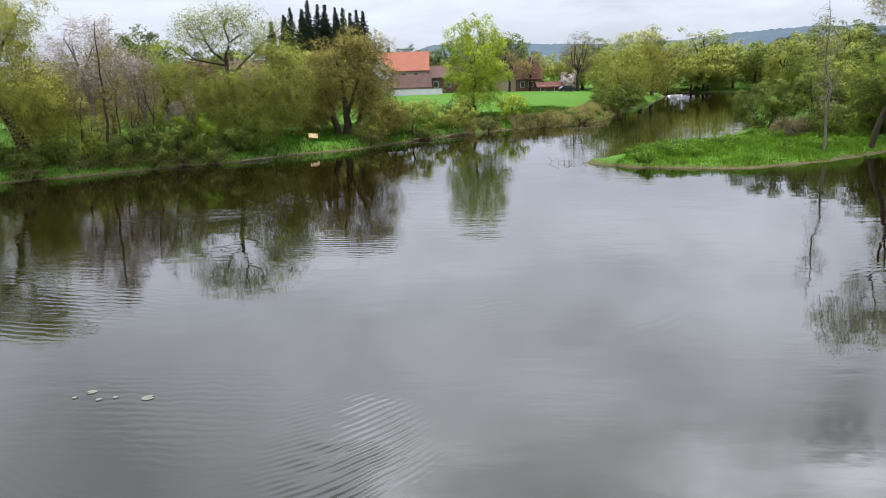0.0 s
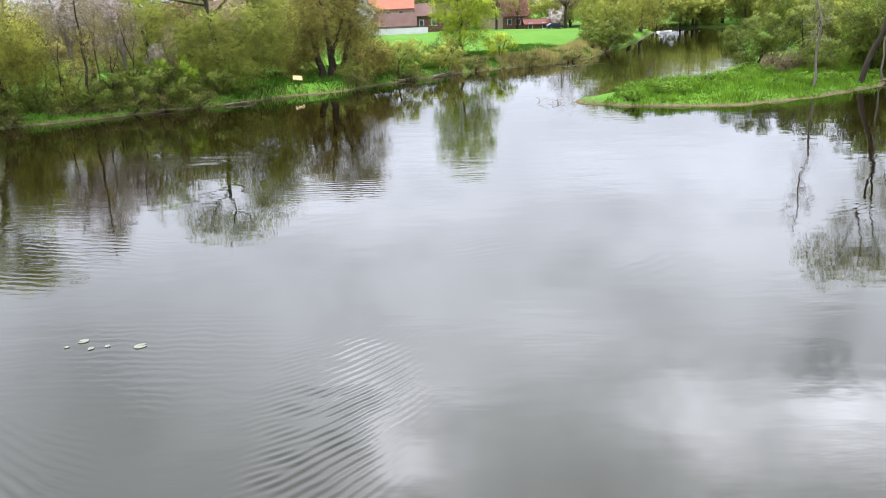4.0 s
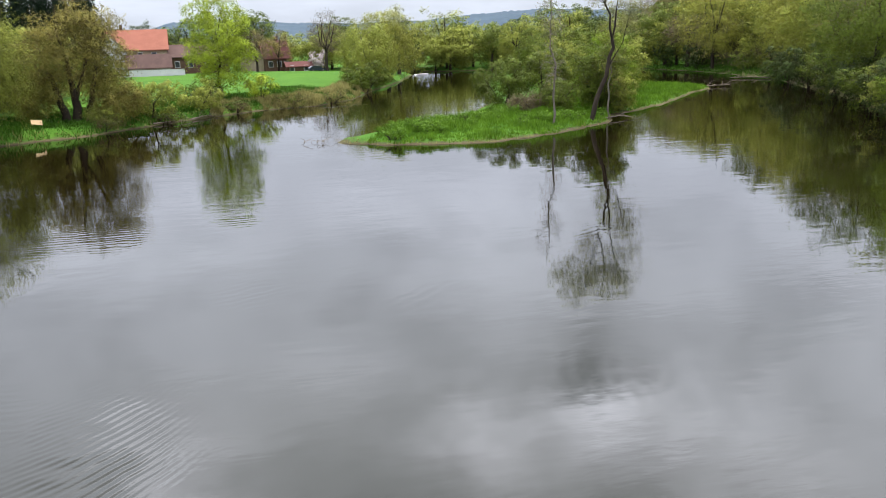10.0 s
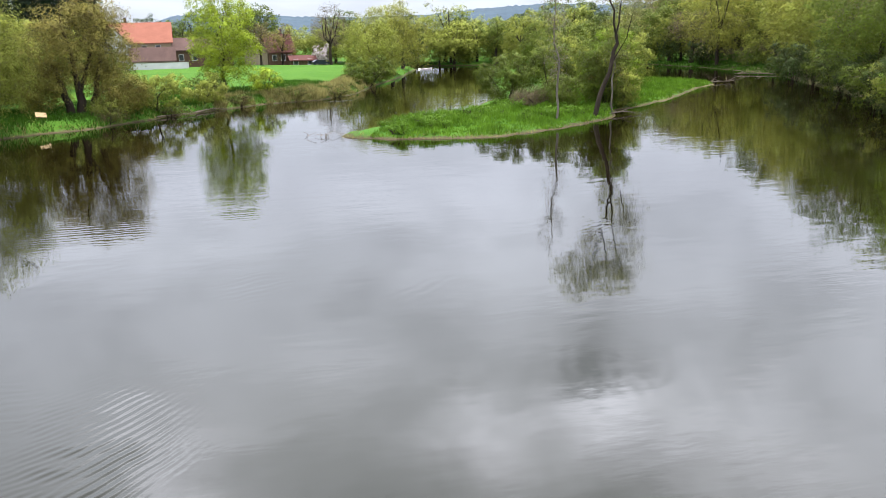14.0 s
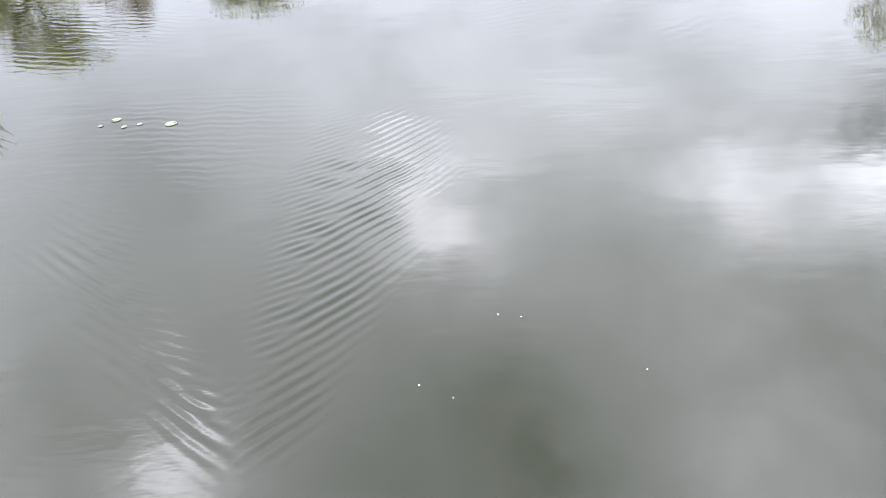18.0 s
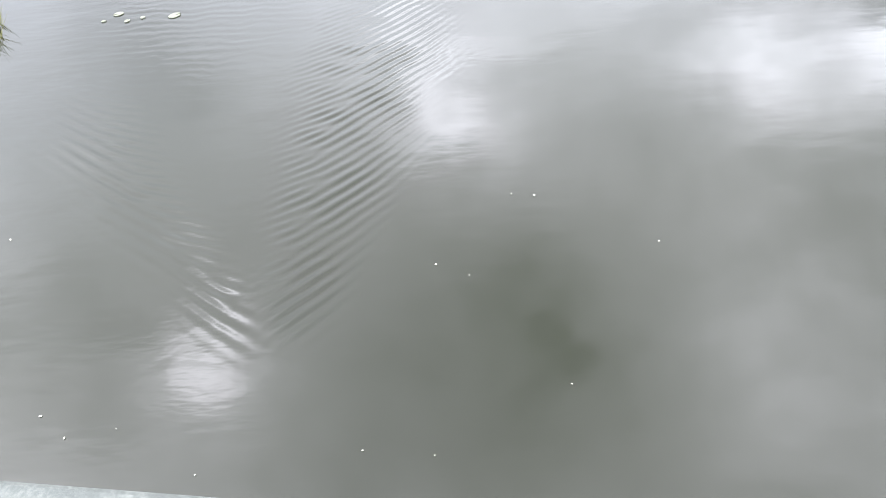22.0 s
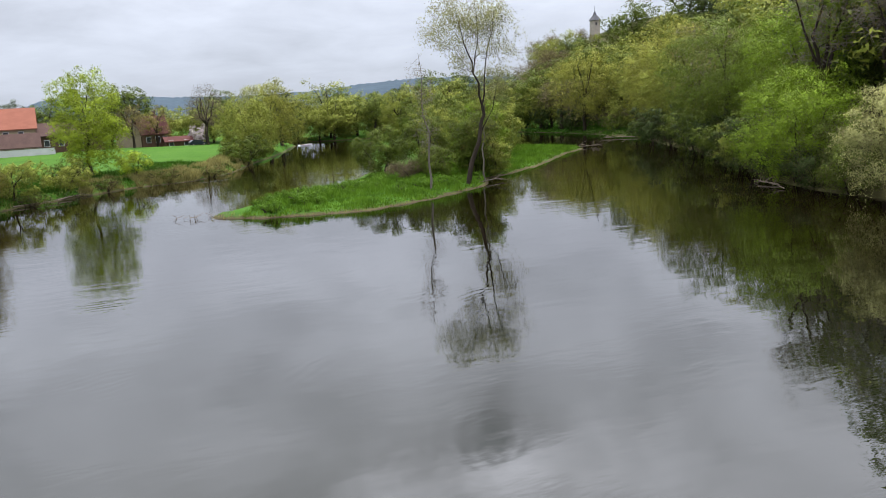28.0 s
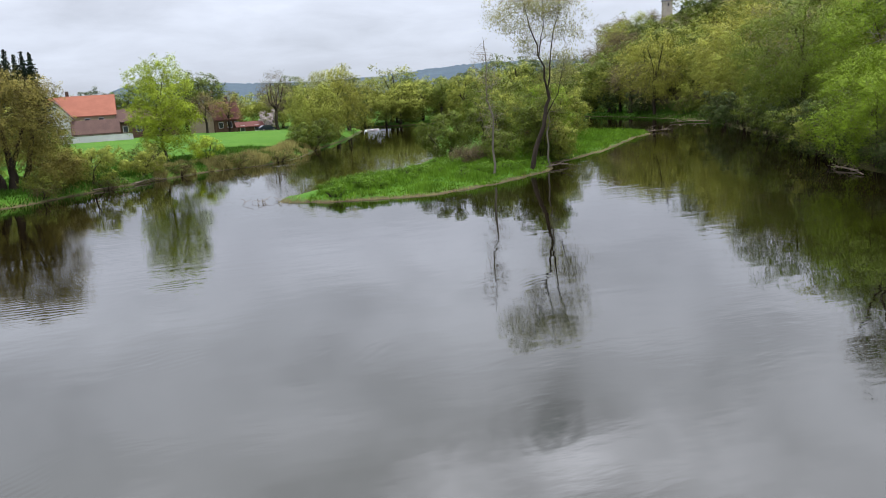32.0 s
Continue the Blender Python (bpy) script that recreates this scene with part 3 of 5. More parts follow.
def build_water():
    fine_x, fine_y = np.arange(-11.0, 1.6, 0.05), np.arange(6.4, 21.0, 0.05)
    xs = np.concatenate([(-260, -60, -20), fine_x, (8, 20, 60, 300)])
    ys = np.concatenate([(-140, -20, 3), fine_y, (30, 60, 150, 420)])
    gx, gy = np.meshgrid(xs, ys)
    P = np.stack([gx.ravel(), gy.ravel()], 1)
    rim = step(-11.0, -10.0, P[:, 0]) * step(1.5, 0.7, P[:, 0]) * step(6.4, 6.9, P[:, 1]) * step(20.9, 19.0, P[:, 1])
    V = np.column_stack([P, wake_height(P) * rim])
    nx, ny = len(xs), len(ys)
    i = np.arange(ny - 1)[:, None] * nx + np.arange(nx - 1)[None, :]
    F = np.stack([i, i + 1, i + nx + 1, i + nx], -1).reshape(-1, 4)
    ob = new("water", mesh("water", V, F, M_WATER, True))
    tagged(ob, "calm dark olive river water mirroring a cloudy sky", "river", kind="structure")


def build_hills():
    """The wooded ridge beyond the valley, in a haze-tinted material."""
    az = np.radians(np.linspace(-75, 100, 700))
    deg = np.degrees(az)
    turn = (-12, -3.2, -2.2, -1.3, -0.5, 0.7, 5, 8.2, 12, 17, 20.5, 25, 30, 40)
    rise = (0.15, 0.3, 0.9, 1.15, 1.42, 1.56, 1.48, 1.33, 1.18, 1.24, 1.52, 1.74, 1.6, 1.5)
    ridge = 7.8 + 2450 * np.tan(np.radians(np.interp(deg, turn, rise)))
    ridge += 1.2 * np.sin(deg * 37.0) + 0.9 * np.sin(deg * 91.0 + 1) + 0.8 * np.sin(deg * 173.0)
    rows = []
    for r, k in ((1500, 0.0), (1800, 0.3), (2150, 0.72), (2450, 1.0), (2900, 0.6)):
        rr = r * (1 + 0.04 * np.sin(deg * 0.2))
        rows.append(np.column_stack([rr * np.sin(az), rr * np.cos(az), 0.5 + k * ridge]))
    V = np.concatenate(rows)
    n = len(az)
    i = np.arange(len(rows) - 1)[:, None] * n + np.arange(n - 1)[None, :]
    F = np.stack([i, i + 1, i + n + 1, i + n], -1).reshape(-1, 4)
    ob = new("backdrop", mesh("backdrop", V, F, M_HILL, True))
    tagged(ob, "distant wooded hill ridge, haze in its blue-grey colour", "hills", kind="structure")


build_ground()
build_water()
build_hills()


def build_bridge():
    """The bridge on which the camera stands: deck, parapet wall and its coping stones."""
    br = thing("bridge", pose(-0.10, 0.438, 0, 0, 0, -8.3), "concrete road bridge with a pale weathered parapet coping", "bridge", kind="structure")
    box("deck", (130, 9, 0.9), (0, -4.75, 5.9), M_CONCRETE, br)
    box("parapet_wall", (130, 0.26, 0.88), (0, -0.19, 6.76), M_CONCRETE, br)
    box("parapet_wall", (130, 0.26, 0.88), (0, -9.1, 6.79), M_CONCRETE, br)
    for x in (-38, 38):
        box("pier", (2.2, 7, 8.0), (x, -4.7, 1.45), M_CONCRETE, br, bevel=0.3)
    me = bm_mesh("coping_stone", box_bm(1.198, 0.38, 0.15, 0.012, 0, -0.19, 7.275), M_COPING)
    for i in range(-8, 9):
        part("coping_stone", me, br, m=pose(i * 1.2 + 0.98, 0, 0))


build_bridge()


def coping_patch():
    """A torn pale paper patch with a yellow stain stuck on the coping's edge."""
    paper = rough_material("pale_paper", ((0.3, (0.10, 0.10, 0.085)), (0.7, (0.16, 0.155, 0.13))), 14, 120, 0.9, 0.2)
    yellow = rough_material("yellow_paint", ((0.3, (0.16, 0.15, 0.045)), (0.7, (0.22, 0.20, 0.07))), 20, 120, 0.9, 0.2)
    pt = thing("sticker", pose(-0.105, 0.432, 7.352, 0, 0, -8.3), "torn pale sticker with a yellow stain on the coping stone", "sticker")
    bm = box_bm(0.062, 0.075, 0.004, 0.001, 0, -0.04, 0)
    part("paper", bm_mesh("paper", bm, paper), pt)
    bm = bmesh.new()
    rim = [(0.021 * (1 + 0.25 * math.sin(3 * a)) * math.cos(a), -0.04 + 0.030 * (1 + 0.2 * math.sin(2 * a + 1)) * math.sin(a)) for a in (2 * math.pi * i / 14 for i in range(14))]
    lo, hi = [bm.verts.new((px, py, 0.001)) for px, py in rim], [bm.verts.new((px, py, 0.0045)) for px, py in rim]
    bm.faces.new(hi)
    for i in range(14):
        bm.faces.new((lo[i], lo[(i + 1) % 14], hi[(i + 1) % 14], hi[i]))
    part("stain", bm_mesh("stain", bm, yellow), pt, "yellow stain")


coping_patch()

# ---- trees and shrubs ----
def clumps(rng, lobes):
    """Places of leaf tufts in the lobes (cx, cy, cz, rx, ry, rz, number) of a crown, denser towards their skins."""
    out = []
    for cx, cy, cz, rx, ry, rz, n in lobes:
        d = rng.normal(size=(n, 3))
        d /= np.linalg.norm(d, axis=1)[:, None]
        r = rng.uniform(0.25, 1.0, size=(n, 1)) ** 0.55
        out.append(np.array([cx, cy, cz]) + d * r * np.array([rx, ry, rz]))
    return np.concatenate(out)


def lumpy(rng, h0, h1, width, n, per, depth=None, lean=0.0):
    """An uneven crown between the heights h0 and h1: n lobes that swell from an egg, and a few inside, per tufts each."""
    cz, rz, rx = (h0 + h1) / 2, (h1 - h0) / 2, width / 2
    ry = (depth or width) / 2
    lobes = []
    inner = max(2, n // 5)
    for i in range(n):
        u = 1 - 2 * (i + 0.5) / n
        a = i * 2.39996 + rng.uniform(-0.4, 0.4)
        d = np.array([math.sqrt(1 - u * u) * math.cos(a), math.sqrt(1 - u * u) * math.sin(a), u])
        s = rng.uniform(0.26, 0.44)
        k = (1 - s) * rng.uniform(0.84, 1.06)
        z = cz + d[2] * k * rz
        lobes.append((d[0] * k * rx + lean * (z - h0), d[1] * k * ry, z, s * rx * 1.1, s * ry * 1.1, s * rz, per))
    for i in range(inner):
        z = cz + rng.uniform(-0.5, 0.4) * rz
        lobes.append((lean * (z - h0), 0, z, 0.5 * rx, 0.5 * ry, 0.4 * rz, per))
    return lobes


def grow(rng, stems, tips, max_r=0.12, gnarl=0.12):
    """Limbs from the stems to every tip, each from the nearest wood already there."""
    nodes, rad = [], []
    for pts, r in stems:
        pts, r = np.asarray(pts, float), np.asarray(r, float)
        for k in range(len(pts) - 1):
            for s in (0.0, 0.25, 0.5, 0.75):
                nodes.append(pts[k] * (1 - s) + pts[k + 1] * s)
                rad.append(r[k] * (1 - s) + r[k + 1] * s)
        nodes.append(pts[-1])
        rad.append(r[-1])
    low = min(n[2] for n in nodes)
    top = max(n[2] for n in nodes)
    keep = [i for i, n in enumerate(nodes) if n[2] > low + 0.22 * (top - low)] or list(range(len(nodes)))
    A, R = np.array([nodes[i] for i in keep]), np.array([rad[i] for i in keep])
    order = np.argsort([np.min(np.linalg.norm(A - t, axis=1)) for t in tips])
    lines = []
    for i in order:
        t = tips[i]
        d = t - A
        cost = np.linalg.norm(d, axis=1) + np.maximum(0, A[:, 2] - t[2] + 0.3) * 0.8 - 2.0 * np.minimum(R, 0.2)
        k = int(np.argmin(cost))
        a, ln = A[k], np.linalg.norm(t - A[k])
        if ln < 0.1:
            continue
        r0 = min(R[k] * 0.7, 0.014 + 0.022 * ln, max_r)
        u = np.array([0, 0.35, 0.7, 1.0])
        P = a + (t - a) * u[:, None] + rng.normal(size=(4, 3)) * gnarl * ln * np.array([0, 1, 0.8, 0])[:, None]
        P[1:3, 2] += 0.08 * ln
        rr = r0 * np.array([1, 0.75, 0.5, 0.22])
        lines.append((P, rr))
        A = np.concatenate([A, P[1:]])
        R = np.concatenate([R, rr[1:]])
    return lines


def crooked(rng, stems, k=3):
    """Stems with small bends between their points."""
    out = []
    for pts, r in stems:
        pts, r = np.asarray(pts, float), np.asarray(r, float)
        u = np.linspace(0, len(pts) - 1, (len(pts) - 1) * k + 1)
        P = np.column_stack([np.interp(u, np.arange(len(pts)), pts[:, i]) for i in range(3)])
        R = np.interp(u, np.arange(len(pts)), r)
        ln = np.linalg.norm(pts[-1] - pts[0])
        P[1:-1] += rng.normal(size=(len(P) - 2, 3)) * 0.011 * ln * np.array([1, 1, 0.3])
        out.append((P, R))
    return out


def tree(name, label, x, y, stems, lobes, leaf, bark=None, twig=None, dense=3.7, spread=None, hang=0.0, droop=0.0, slim=0.55, loose=0.55,
         twigs=3, twig_len=0.8, twig_r=0.011, seed=1, category="tree", group="", up=-0.15, gnarl=0.14, max_r=0.12, sides=3, fine=0.0017, plume=0.42, bare_above=None, thin=0.6):
    """A tree or shrub: stems and limbs, fine twigs, and a crown of single leaves on many small puffs. dense: leaf area over the crown's outline."""
    rng = np.random.default_rng(seed)
    bark, twig = bark or M_BARK, twig or M_TWIG
    size = min(0.34, max(0.12, fine * math.hypot(x, y)))
    top = thing(name, pose(x, y, at(x, y, up)), label, category, group)
    tips = clumps(rng, lobes)
    tips = tips[tips[:, 2] > 0.2]
    if dense > 1.5 and len(tips) > 40:
        tips = tips[rng.random(len(tips)) < thin]
    w, h = np.ptp(tips[:, 0]) + 0.6, np.ptp(tips[:, 2]) + 0.6
    spread = spread or max(0.4, 0.088 * min(w, h))
    stems = crooked(rng, stems)
    limbs = grow(rng, stems, tips, max_r, gnarl)
    part("trunk", mesh("trunk", *tubes(stems, 7), bark, True), top)
    tagged(part("limbwork", mesh("limbwork", *tubes(limbs, sides), bark, True), top), kind="stuff")
    if twigs:
        n = len(tips) * twigs
        a = np.repeat(tips, twigs, 0)
        d = rng.normal(size=(n, 3))
        d[:, 2] = d[:, 2] * 0.7 + 0.35 - 1.6 * (droop > 0.5)
        d /= np.linalg.norm(d, axis=1)[:, None]
        ln = twig_len * rng.uniform(0.5, 1.5, size=(n, 1))
        a = a - d * ln * 0.25 + rng.normal(size=(n, 3)) * spread * 0.4
        lines = [((p, q), (twig_r, twig_r * 0.35)) for p, q in zip(a, a + d * ln)]
        tagged(part("branchwork", mesh("branchwork", *tubes(lines, 3), twig), top), kind="stuff")
    if leaf is not None and dense:
        n = int(0.8 * dense * 0.785 * w * h / (0.5 * size * size * slim))
        mid = np.array([np.mean(tips[:, 0]), np.mean(tips[:, 1]), np.min(tips[:, 2]) + 0.35 * h])
        # rounded billows of leaves at some of the tufts, open gaps between them
        hub = tips
        puff = spread * rng.uniform(0.6, 1.5, size=len(hub))
        share = puff ** 2
        if bare_above is not None:
            share = share * np.where(hub[:, 2] > bare_above, 0.4, 1.0)
        share /= share.sum()
        n1 = int(n * (1 - plume))
        k = rng.choice(len(hub), n1, p=share)
        d = rng.normal(size=(n1, 3))
        d[:, 2] += 0.45
        d /= np.linalg.norm(d, axis=1)[:, None]
        r = puff[k][:, None] * (1 - 0.3 * rng.random((n1, 1)) ** 2 + 0.12 * np.abs(rng.normal(size=(n1, 1))))
        c = hub[k] + d * r * np.array([1.1, 1.1, 0.85])
        # leaves along arching shoots that spring from the billows
        away = hub - mid
        away /= np.linalg.norm(away, axis=1)[:, None] + 1e-9
        per = 9
        sd = np.repeat(away, per, 0) * 0.7 + rng.normal(size=(len(hub) * per, 3)) * 0.6
        sd[:, 2] += 0.4 - 0.7 * (droop > 0.5)
        sd /= np.linalg.norm(sd, axis=1)[:, None]
        sl = np.repeat(puff, per) * rng.uniform(1.0, 2.2, size=len(sd))
        n2 = n - n1
        q = rng.choice(len(hub), n2, p=share) * per + rng.integers(0, per, n2)
        u = 0.25 + 0.75 * rng.random((n2, 1))
        bend = (0.25 + 0.5 * droop) * sl[q][:, None]
        c2 = hub[q // per] + sd[q] * u * sl[q][:, None] + rng.normal(size=(n2, 3)) * 0.1 * spread
        c2[:, 2:] -= bend * u * u
        d2 = c2 - hub[q // per] + (away * puff[:, None])[q // per] * 0.4
        d2 /= np.linalg.norm(d2, axis=1)[:, None] + 1e-9
        run = np.concatenate([rng.normal(size=(n1, 3)) * 0.4, sd[q] - np.array([0, 0, 1.0]) * bend / sl[q][:, None] * u])
        c, d = np.concatenate([c, c2]), np.concatenate([d, d2])
        if droop:
            c[:, 2] -= droop * rng.exponential(0.5, size=len(c)) * (rng.random(len(c)) < 0.4)
        ok = c[:, 2] > 0.1
        out = d + np.array([0, 0, 0.25])
        V, F, nrm = leaf_tris(rng, c[ok], out[ok], size, size * slim, hang, loose, run[ok])
        soft = d[ok] + (c[ok] - mid) / np.array([w, w, h]) * 0.9 + nrm * 0.15
        soft /= np.linalg.norm(soft, axis=1)[:, None] + 1e-9
        part("crown", mesh("crown", V, F, leaf, True, np.repeat(soft, 3, 0)), top)
    return top


def stem(points, r0, r1, rng=None):
    p = np.asarray(points, float)
    return p, np.linspace(r0, r1, len(p))


def simple_stems(rng, h, r, forks=3, lean=(0, 0), split=0.4):
    """A trunk that parts into a few leaders."""
    lx, ly = lean
    sp = np.array([lx * split, ly * split, h * split])
    out = [stem([(0, 0, -0.3), (lx * split * 0.3 + rng.normal() * 0.05 * h * split, ly * split * 0.3, h * split * 0.5), sp], r, r * 0.72)]
    for k in range(forks):
        a = 2 * math.pi * (k + rng.uniform(0, 0.6)) / forks
        w = h * rng.uniform(0.1, 0.2)
        e = np.array([lx + w * math.cos(a), ly + w * math.sin(a), h * rng.uniform(0.8, 0.95)])
        m1 = sp * 0.6 + e * 0.4 + rng.normal(size=3) * 0.04 * h
        out.append(stem([sp, m1, e], r * 0.6, r * 0.12))
    return out


def bush_stems(rng, h, w, n=6, r=0.06):
    out = []
    for k in range(n):
        a = rng.uniform(0, 2 * math.pi)
        e = np.array([math.cos(a) * w * 0.3, math.sin(a) * w * 0.3, h * rng.uniform(0.5, 0.75)])
        out.append(stem([(0.2 * math.cos(a), 0.2 * math.sin(a), -0.2), e * np.array([0.45, 0.45, 0.5]) + rng.normal(size=3) * 0.1, e], r, r * 0.4))
    return out


def auto_tree(name, label, x, y, top_z, width, leaf, seed, bottom=0.22, lobes=12, tufts=10, forks=3, lean=(0, 0), r=None, depth=None, **kw):
    """A tree whose top stands at the height top_z."""
    rng = np.random.default_rng(seed + 500)
    h = top_z - at(x, y)
    lb = lumpy(rng, h * bottom, h * 0.97, width, lobes, tufts, depth, lean[0] / h)
    return tree(name, label, x, y, simple_stems(rng, h * 0.85, r or 0.025 * h + 0.05, forks, lean), lb, leaf, seed=seed, **kw)


def bush(name, label, x, y, top_z, width, leaf, seed, lobes=9, tufts=9, depth=None, low=0.02, **kw):
    rng = np.random.default_rng(seed + 900)
    h = top_z - at(x, y)
    lb = lumpy(rng, h * low, h, width, lobes, tufts, depth)
    return tree(name, label, x, y, bush_stems(rng, h, width), lb, leaf, seed=seed, category="shrub", **kw)


# -- near side of the meadow bank --
LB = "trees on the meadow bank"
rng = np.random.default_rng(3)
tree("willow_tree", "leaning golden-green willow with a thick dark trunk", -36.3, 68.0,
     [stem([(0.6, 0, -0.3), (0.0, 0, 2.2), (-1.6, 0, 5.2), (-2.2, 0.2, 8.5)], 0.62, 0.30), stem([(-2.2, 0.2, 8.5), (-4.2, 0, 11), (-5.5, 0, 14)], 0.22, 0.04),
      stem([(-2.0, 0.2, 7.8), (-0.4, 0.3, 10.5), (1.8, 0, 13.5)], 0.2, 0.04), stem([(-0.8, 0, 4.2), (1.4, -0.4, 6.6), (3.0, -0.6, 8.2)], 0.18, 0.04)],
     [(1.4, -0.5, 6.5, 3.2, 2.6, 2.6, 90), (2.2, -0.5, 4.2, 2.4, 2.0, 2.2, 60), (-2, 0, 11.5, 4.5, 3, 2.6, 60), (-4.5, 0, 8.5, 2.2, 2, 2.6, 36), (0.5, 0, 12.5, 3, 2, 2, 40)],
     LEAF_GOLD, dense=3.6, hang=0.5, droop=0.7, seed=11, group=LB, twigs=4, twig_len=1.0)
bush("shrub", "tall olive-green shrub on the bank", -42.5, 67.0, 11.0, 9.5, LEAF_WILLOW, 12, lobes=12, tufts=12, group=LB)
bush("shrub", "reddish brown bramble thicket at the water", -42.5, 60.5, 2.8, 7.0, LEAF_OLIVE, 13, dense=0.7, twigs=8, twig=M_TWIG_RED, group=LB)
tree("alder_tree", "thin bare riverside tree with a straight stem", -29.0, 68.6, [stem([(0, 0, -0.3), (0.1, 0, 4), (-0.1, 0, 8), (0.1, 0, 12.6)], 0.16, 0.02)],
     [(0, 0, 4.5, 1.5, 1.3, 2.6, 30), (0, 0, 8.5, 1.4, 1.2, 3.4, 36)], LEAF_OLIVE, dense=0.5, twigs=5, twig_len=1.0, twig=M_TWIG, seed=14, group=LB)
auto_tree("blossom_tree", "tall bare tree with pale pinkish-white blossom", -33.6, 76.8, 14.6, 9.5, LEAF_BLOSSOM, 15, dense=1.3, bottom=0.35, lobes=14, tufts=12, forks=5, twig=M_TWIG_GREY, bark=M_BARK_GREY, twigs=8, twig_len=1.0, twig_r=0.02, group=LB)
auto_tree("blossom_tree", "grey-twigged tree with sparse blossom", -29.5, 79.0, 11.5, 7.0, LEAF_BLOSSOM, 16, dense=0.7, bottom=0.3, lobes=9, tufts=11, forks=4, twig=M_TWIG_GREY, bark=M_BARK_GREY, twigs=9, twig_len=1.0, twig_r=0.02, group=LB)
auto_tree("maple_tree", "slender young tree in fresh yellow-green leaf", -27.6, 80.6, 13.6, 5.0, LEAF_LIME, 17, dense=1.7, bottom=0.3, lobes=9, tufts=7, forks=2, group=LB)
bush("blackthorn_shrub", "low white-flowering shrub among the bank bushes", -25.0, 77.5, 6.6, 3.6, LEAF_BLOSSOM, 18, twigs=5, group=LB)
tree("willow_tree", "old willow with gnarled dark bare branches above olive foliage", -20.2, 78.6,
     [stem([(0, 0, -0.3), (0.1, 0, 2.5), (-0.4, 0.2, 6), (-0.6, 0.2, 9.0)], 0.34, 0.17), stem([(-0.6, 0.2, 8.6), (-1.8, 0, 9.4), (-2.4, 0, 10.6), (-3.8, 0, 11.0), (-4.4, 0, 12.6)], 0.13, 0.025), stem([(-2.4, 0, 10.6), (-2.9, 0.2, 11.8), (-2.3, 0, 13.2)], 0.07, 0.02), stem([(0.0, 0, 10.4), (1.2, 0.1, 11.2), (1.5, 0, 12.4), (2.4, 0, 13.2)], 0.08, 0.02),
      stem([(-0.6, 0.2, 9), (-0.1, 0, 10.4), (-0.5, 0, 11.8), (0.2, 0, 13.4)], 0.14, 0.02), stem([(-0.4, 0.2, 7.2), (2.6, 0, 9.6), (5.2, 0, 11.8)], 0.14, 0.03),
      stem([(-0.6, 0.2, 8.2), (-3.4, -0.3, 8.8), (-5.4, 0, 10.4)], 0.11, 0.03), stem([(0.1, 0, 3.0), (2.8, -0.4, 5.0), (5.4, -0.5, 7.6)], 0.14, 0.03)],
     [(-2.8, 0, 11.4, 2.6, 1.8, 1.9, 60), (0.4, 0, 12.2, 2.0, 1.5, 1.9, 50), (3.6, 0, 10.2, 2.8, 1.9, 1.9, 46), (2.6, -0.6, 5.8, 3.6, 2.4, 2.4, 80), (-2.4, -0.5, 4.6, 2.6, 2.0, 2.2, 60),
      (4.8, -0.4, 4.2, 2.4, 2, 2.4, 46), (0.5, -0.8, 2.8, 4.6, 2.2, 1.9, 60), (-4.6, -0.4, 6.6, 2.0, 1.8, 2.4, 40), (5.2, -0.2, 7.6, 1.8, 1.6, 2.2, 30)],
     LEAF_WILLOW, dense=4.6, hang=0.3, droop=0.4, seed=19, group=LB, gnarl=0.2, twigs=5, twig_len=0.9, twig_r=0.016, bare_above=9.4)
tree("willow_tree", "old pollard willow with brown twigs and olive-yellow leaves", -10.4, 88.0,
     [stem([(-0.9, 0, -0.3), (-1.2, 0, 2.0), (-1.9, 0, 5.0)], 0.5, 0.2), stem([(0, 0, -0.3), (0.1, 0, 2.4), (-0.2, 0, 6.5)], 0.55, 0.2),
      stem([(0.9, 0, -0.3), (1.6, 0, 2.2), (2.4, 0, 5.6)], 0.4, 0.16), stem([(0.1, 0, 2.4), (1.6, 0, 6.2), (3.0, 0, 10.0)], 0.25, 0.05), stem([(-0.2, 0, 6), (-0.8, 0, 9), (-0.6, 0, 11.6)], 0.16, 0.04)],
     [(-3.2, 0, 6.2, 2.5, 2.2, 2.8, 60), (0, -0.3, 9.0, 3.0, 2.4, 2.5, 70), (2.9, 0, 6.4, 2.6, 2.2, 2.9, 66), (3.2, -0.2, 9.8, 1.6, 1.4, 1.7, 24), (-2.0, 0, 3.6, 3.0, 1.8, 1.7, 44), (3.2, 0, 3.4, 2.4, 1.8, 1.9, 44), (0, 0, 5.6, 3, 2, 2.4, 40), (-3.4, -0.6, 2.2, 2.3, 1.7, 1.6, 40), (4.4, -0.5, 2.0, 2.6, 1.7, 1.5, 44)],
     LEAF_OLIVE, dense=4.8, seed=20, group=LB, twig=M_TWIG_RED, twigs=4, twig_len=0.8, twig_r=0.018, gnarl=0.18)
auto_tree("lime_tree", "upright young tree in bright yellow-green spring leaf", 5.2, 108.5, 16.4, 10.6, LEAF_LIME, 21, dense=4.4, bottom=0.02, lobes=40, tufts=9, forks=4, thin=0.9,
          spread=0.55, group=LB, twigs=2, r=0.2)
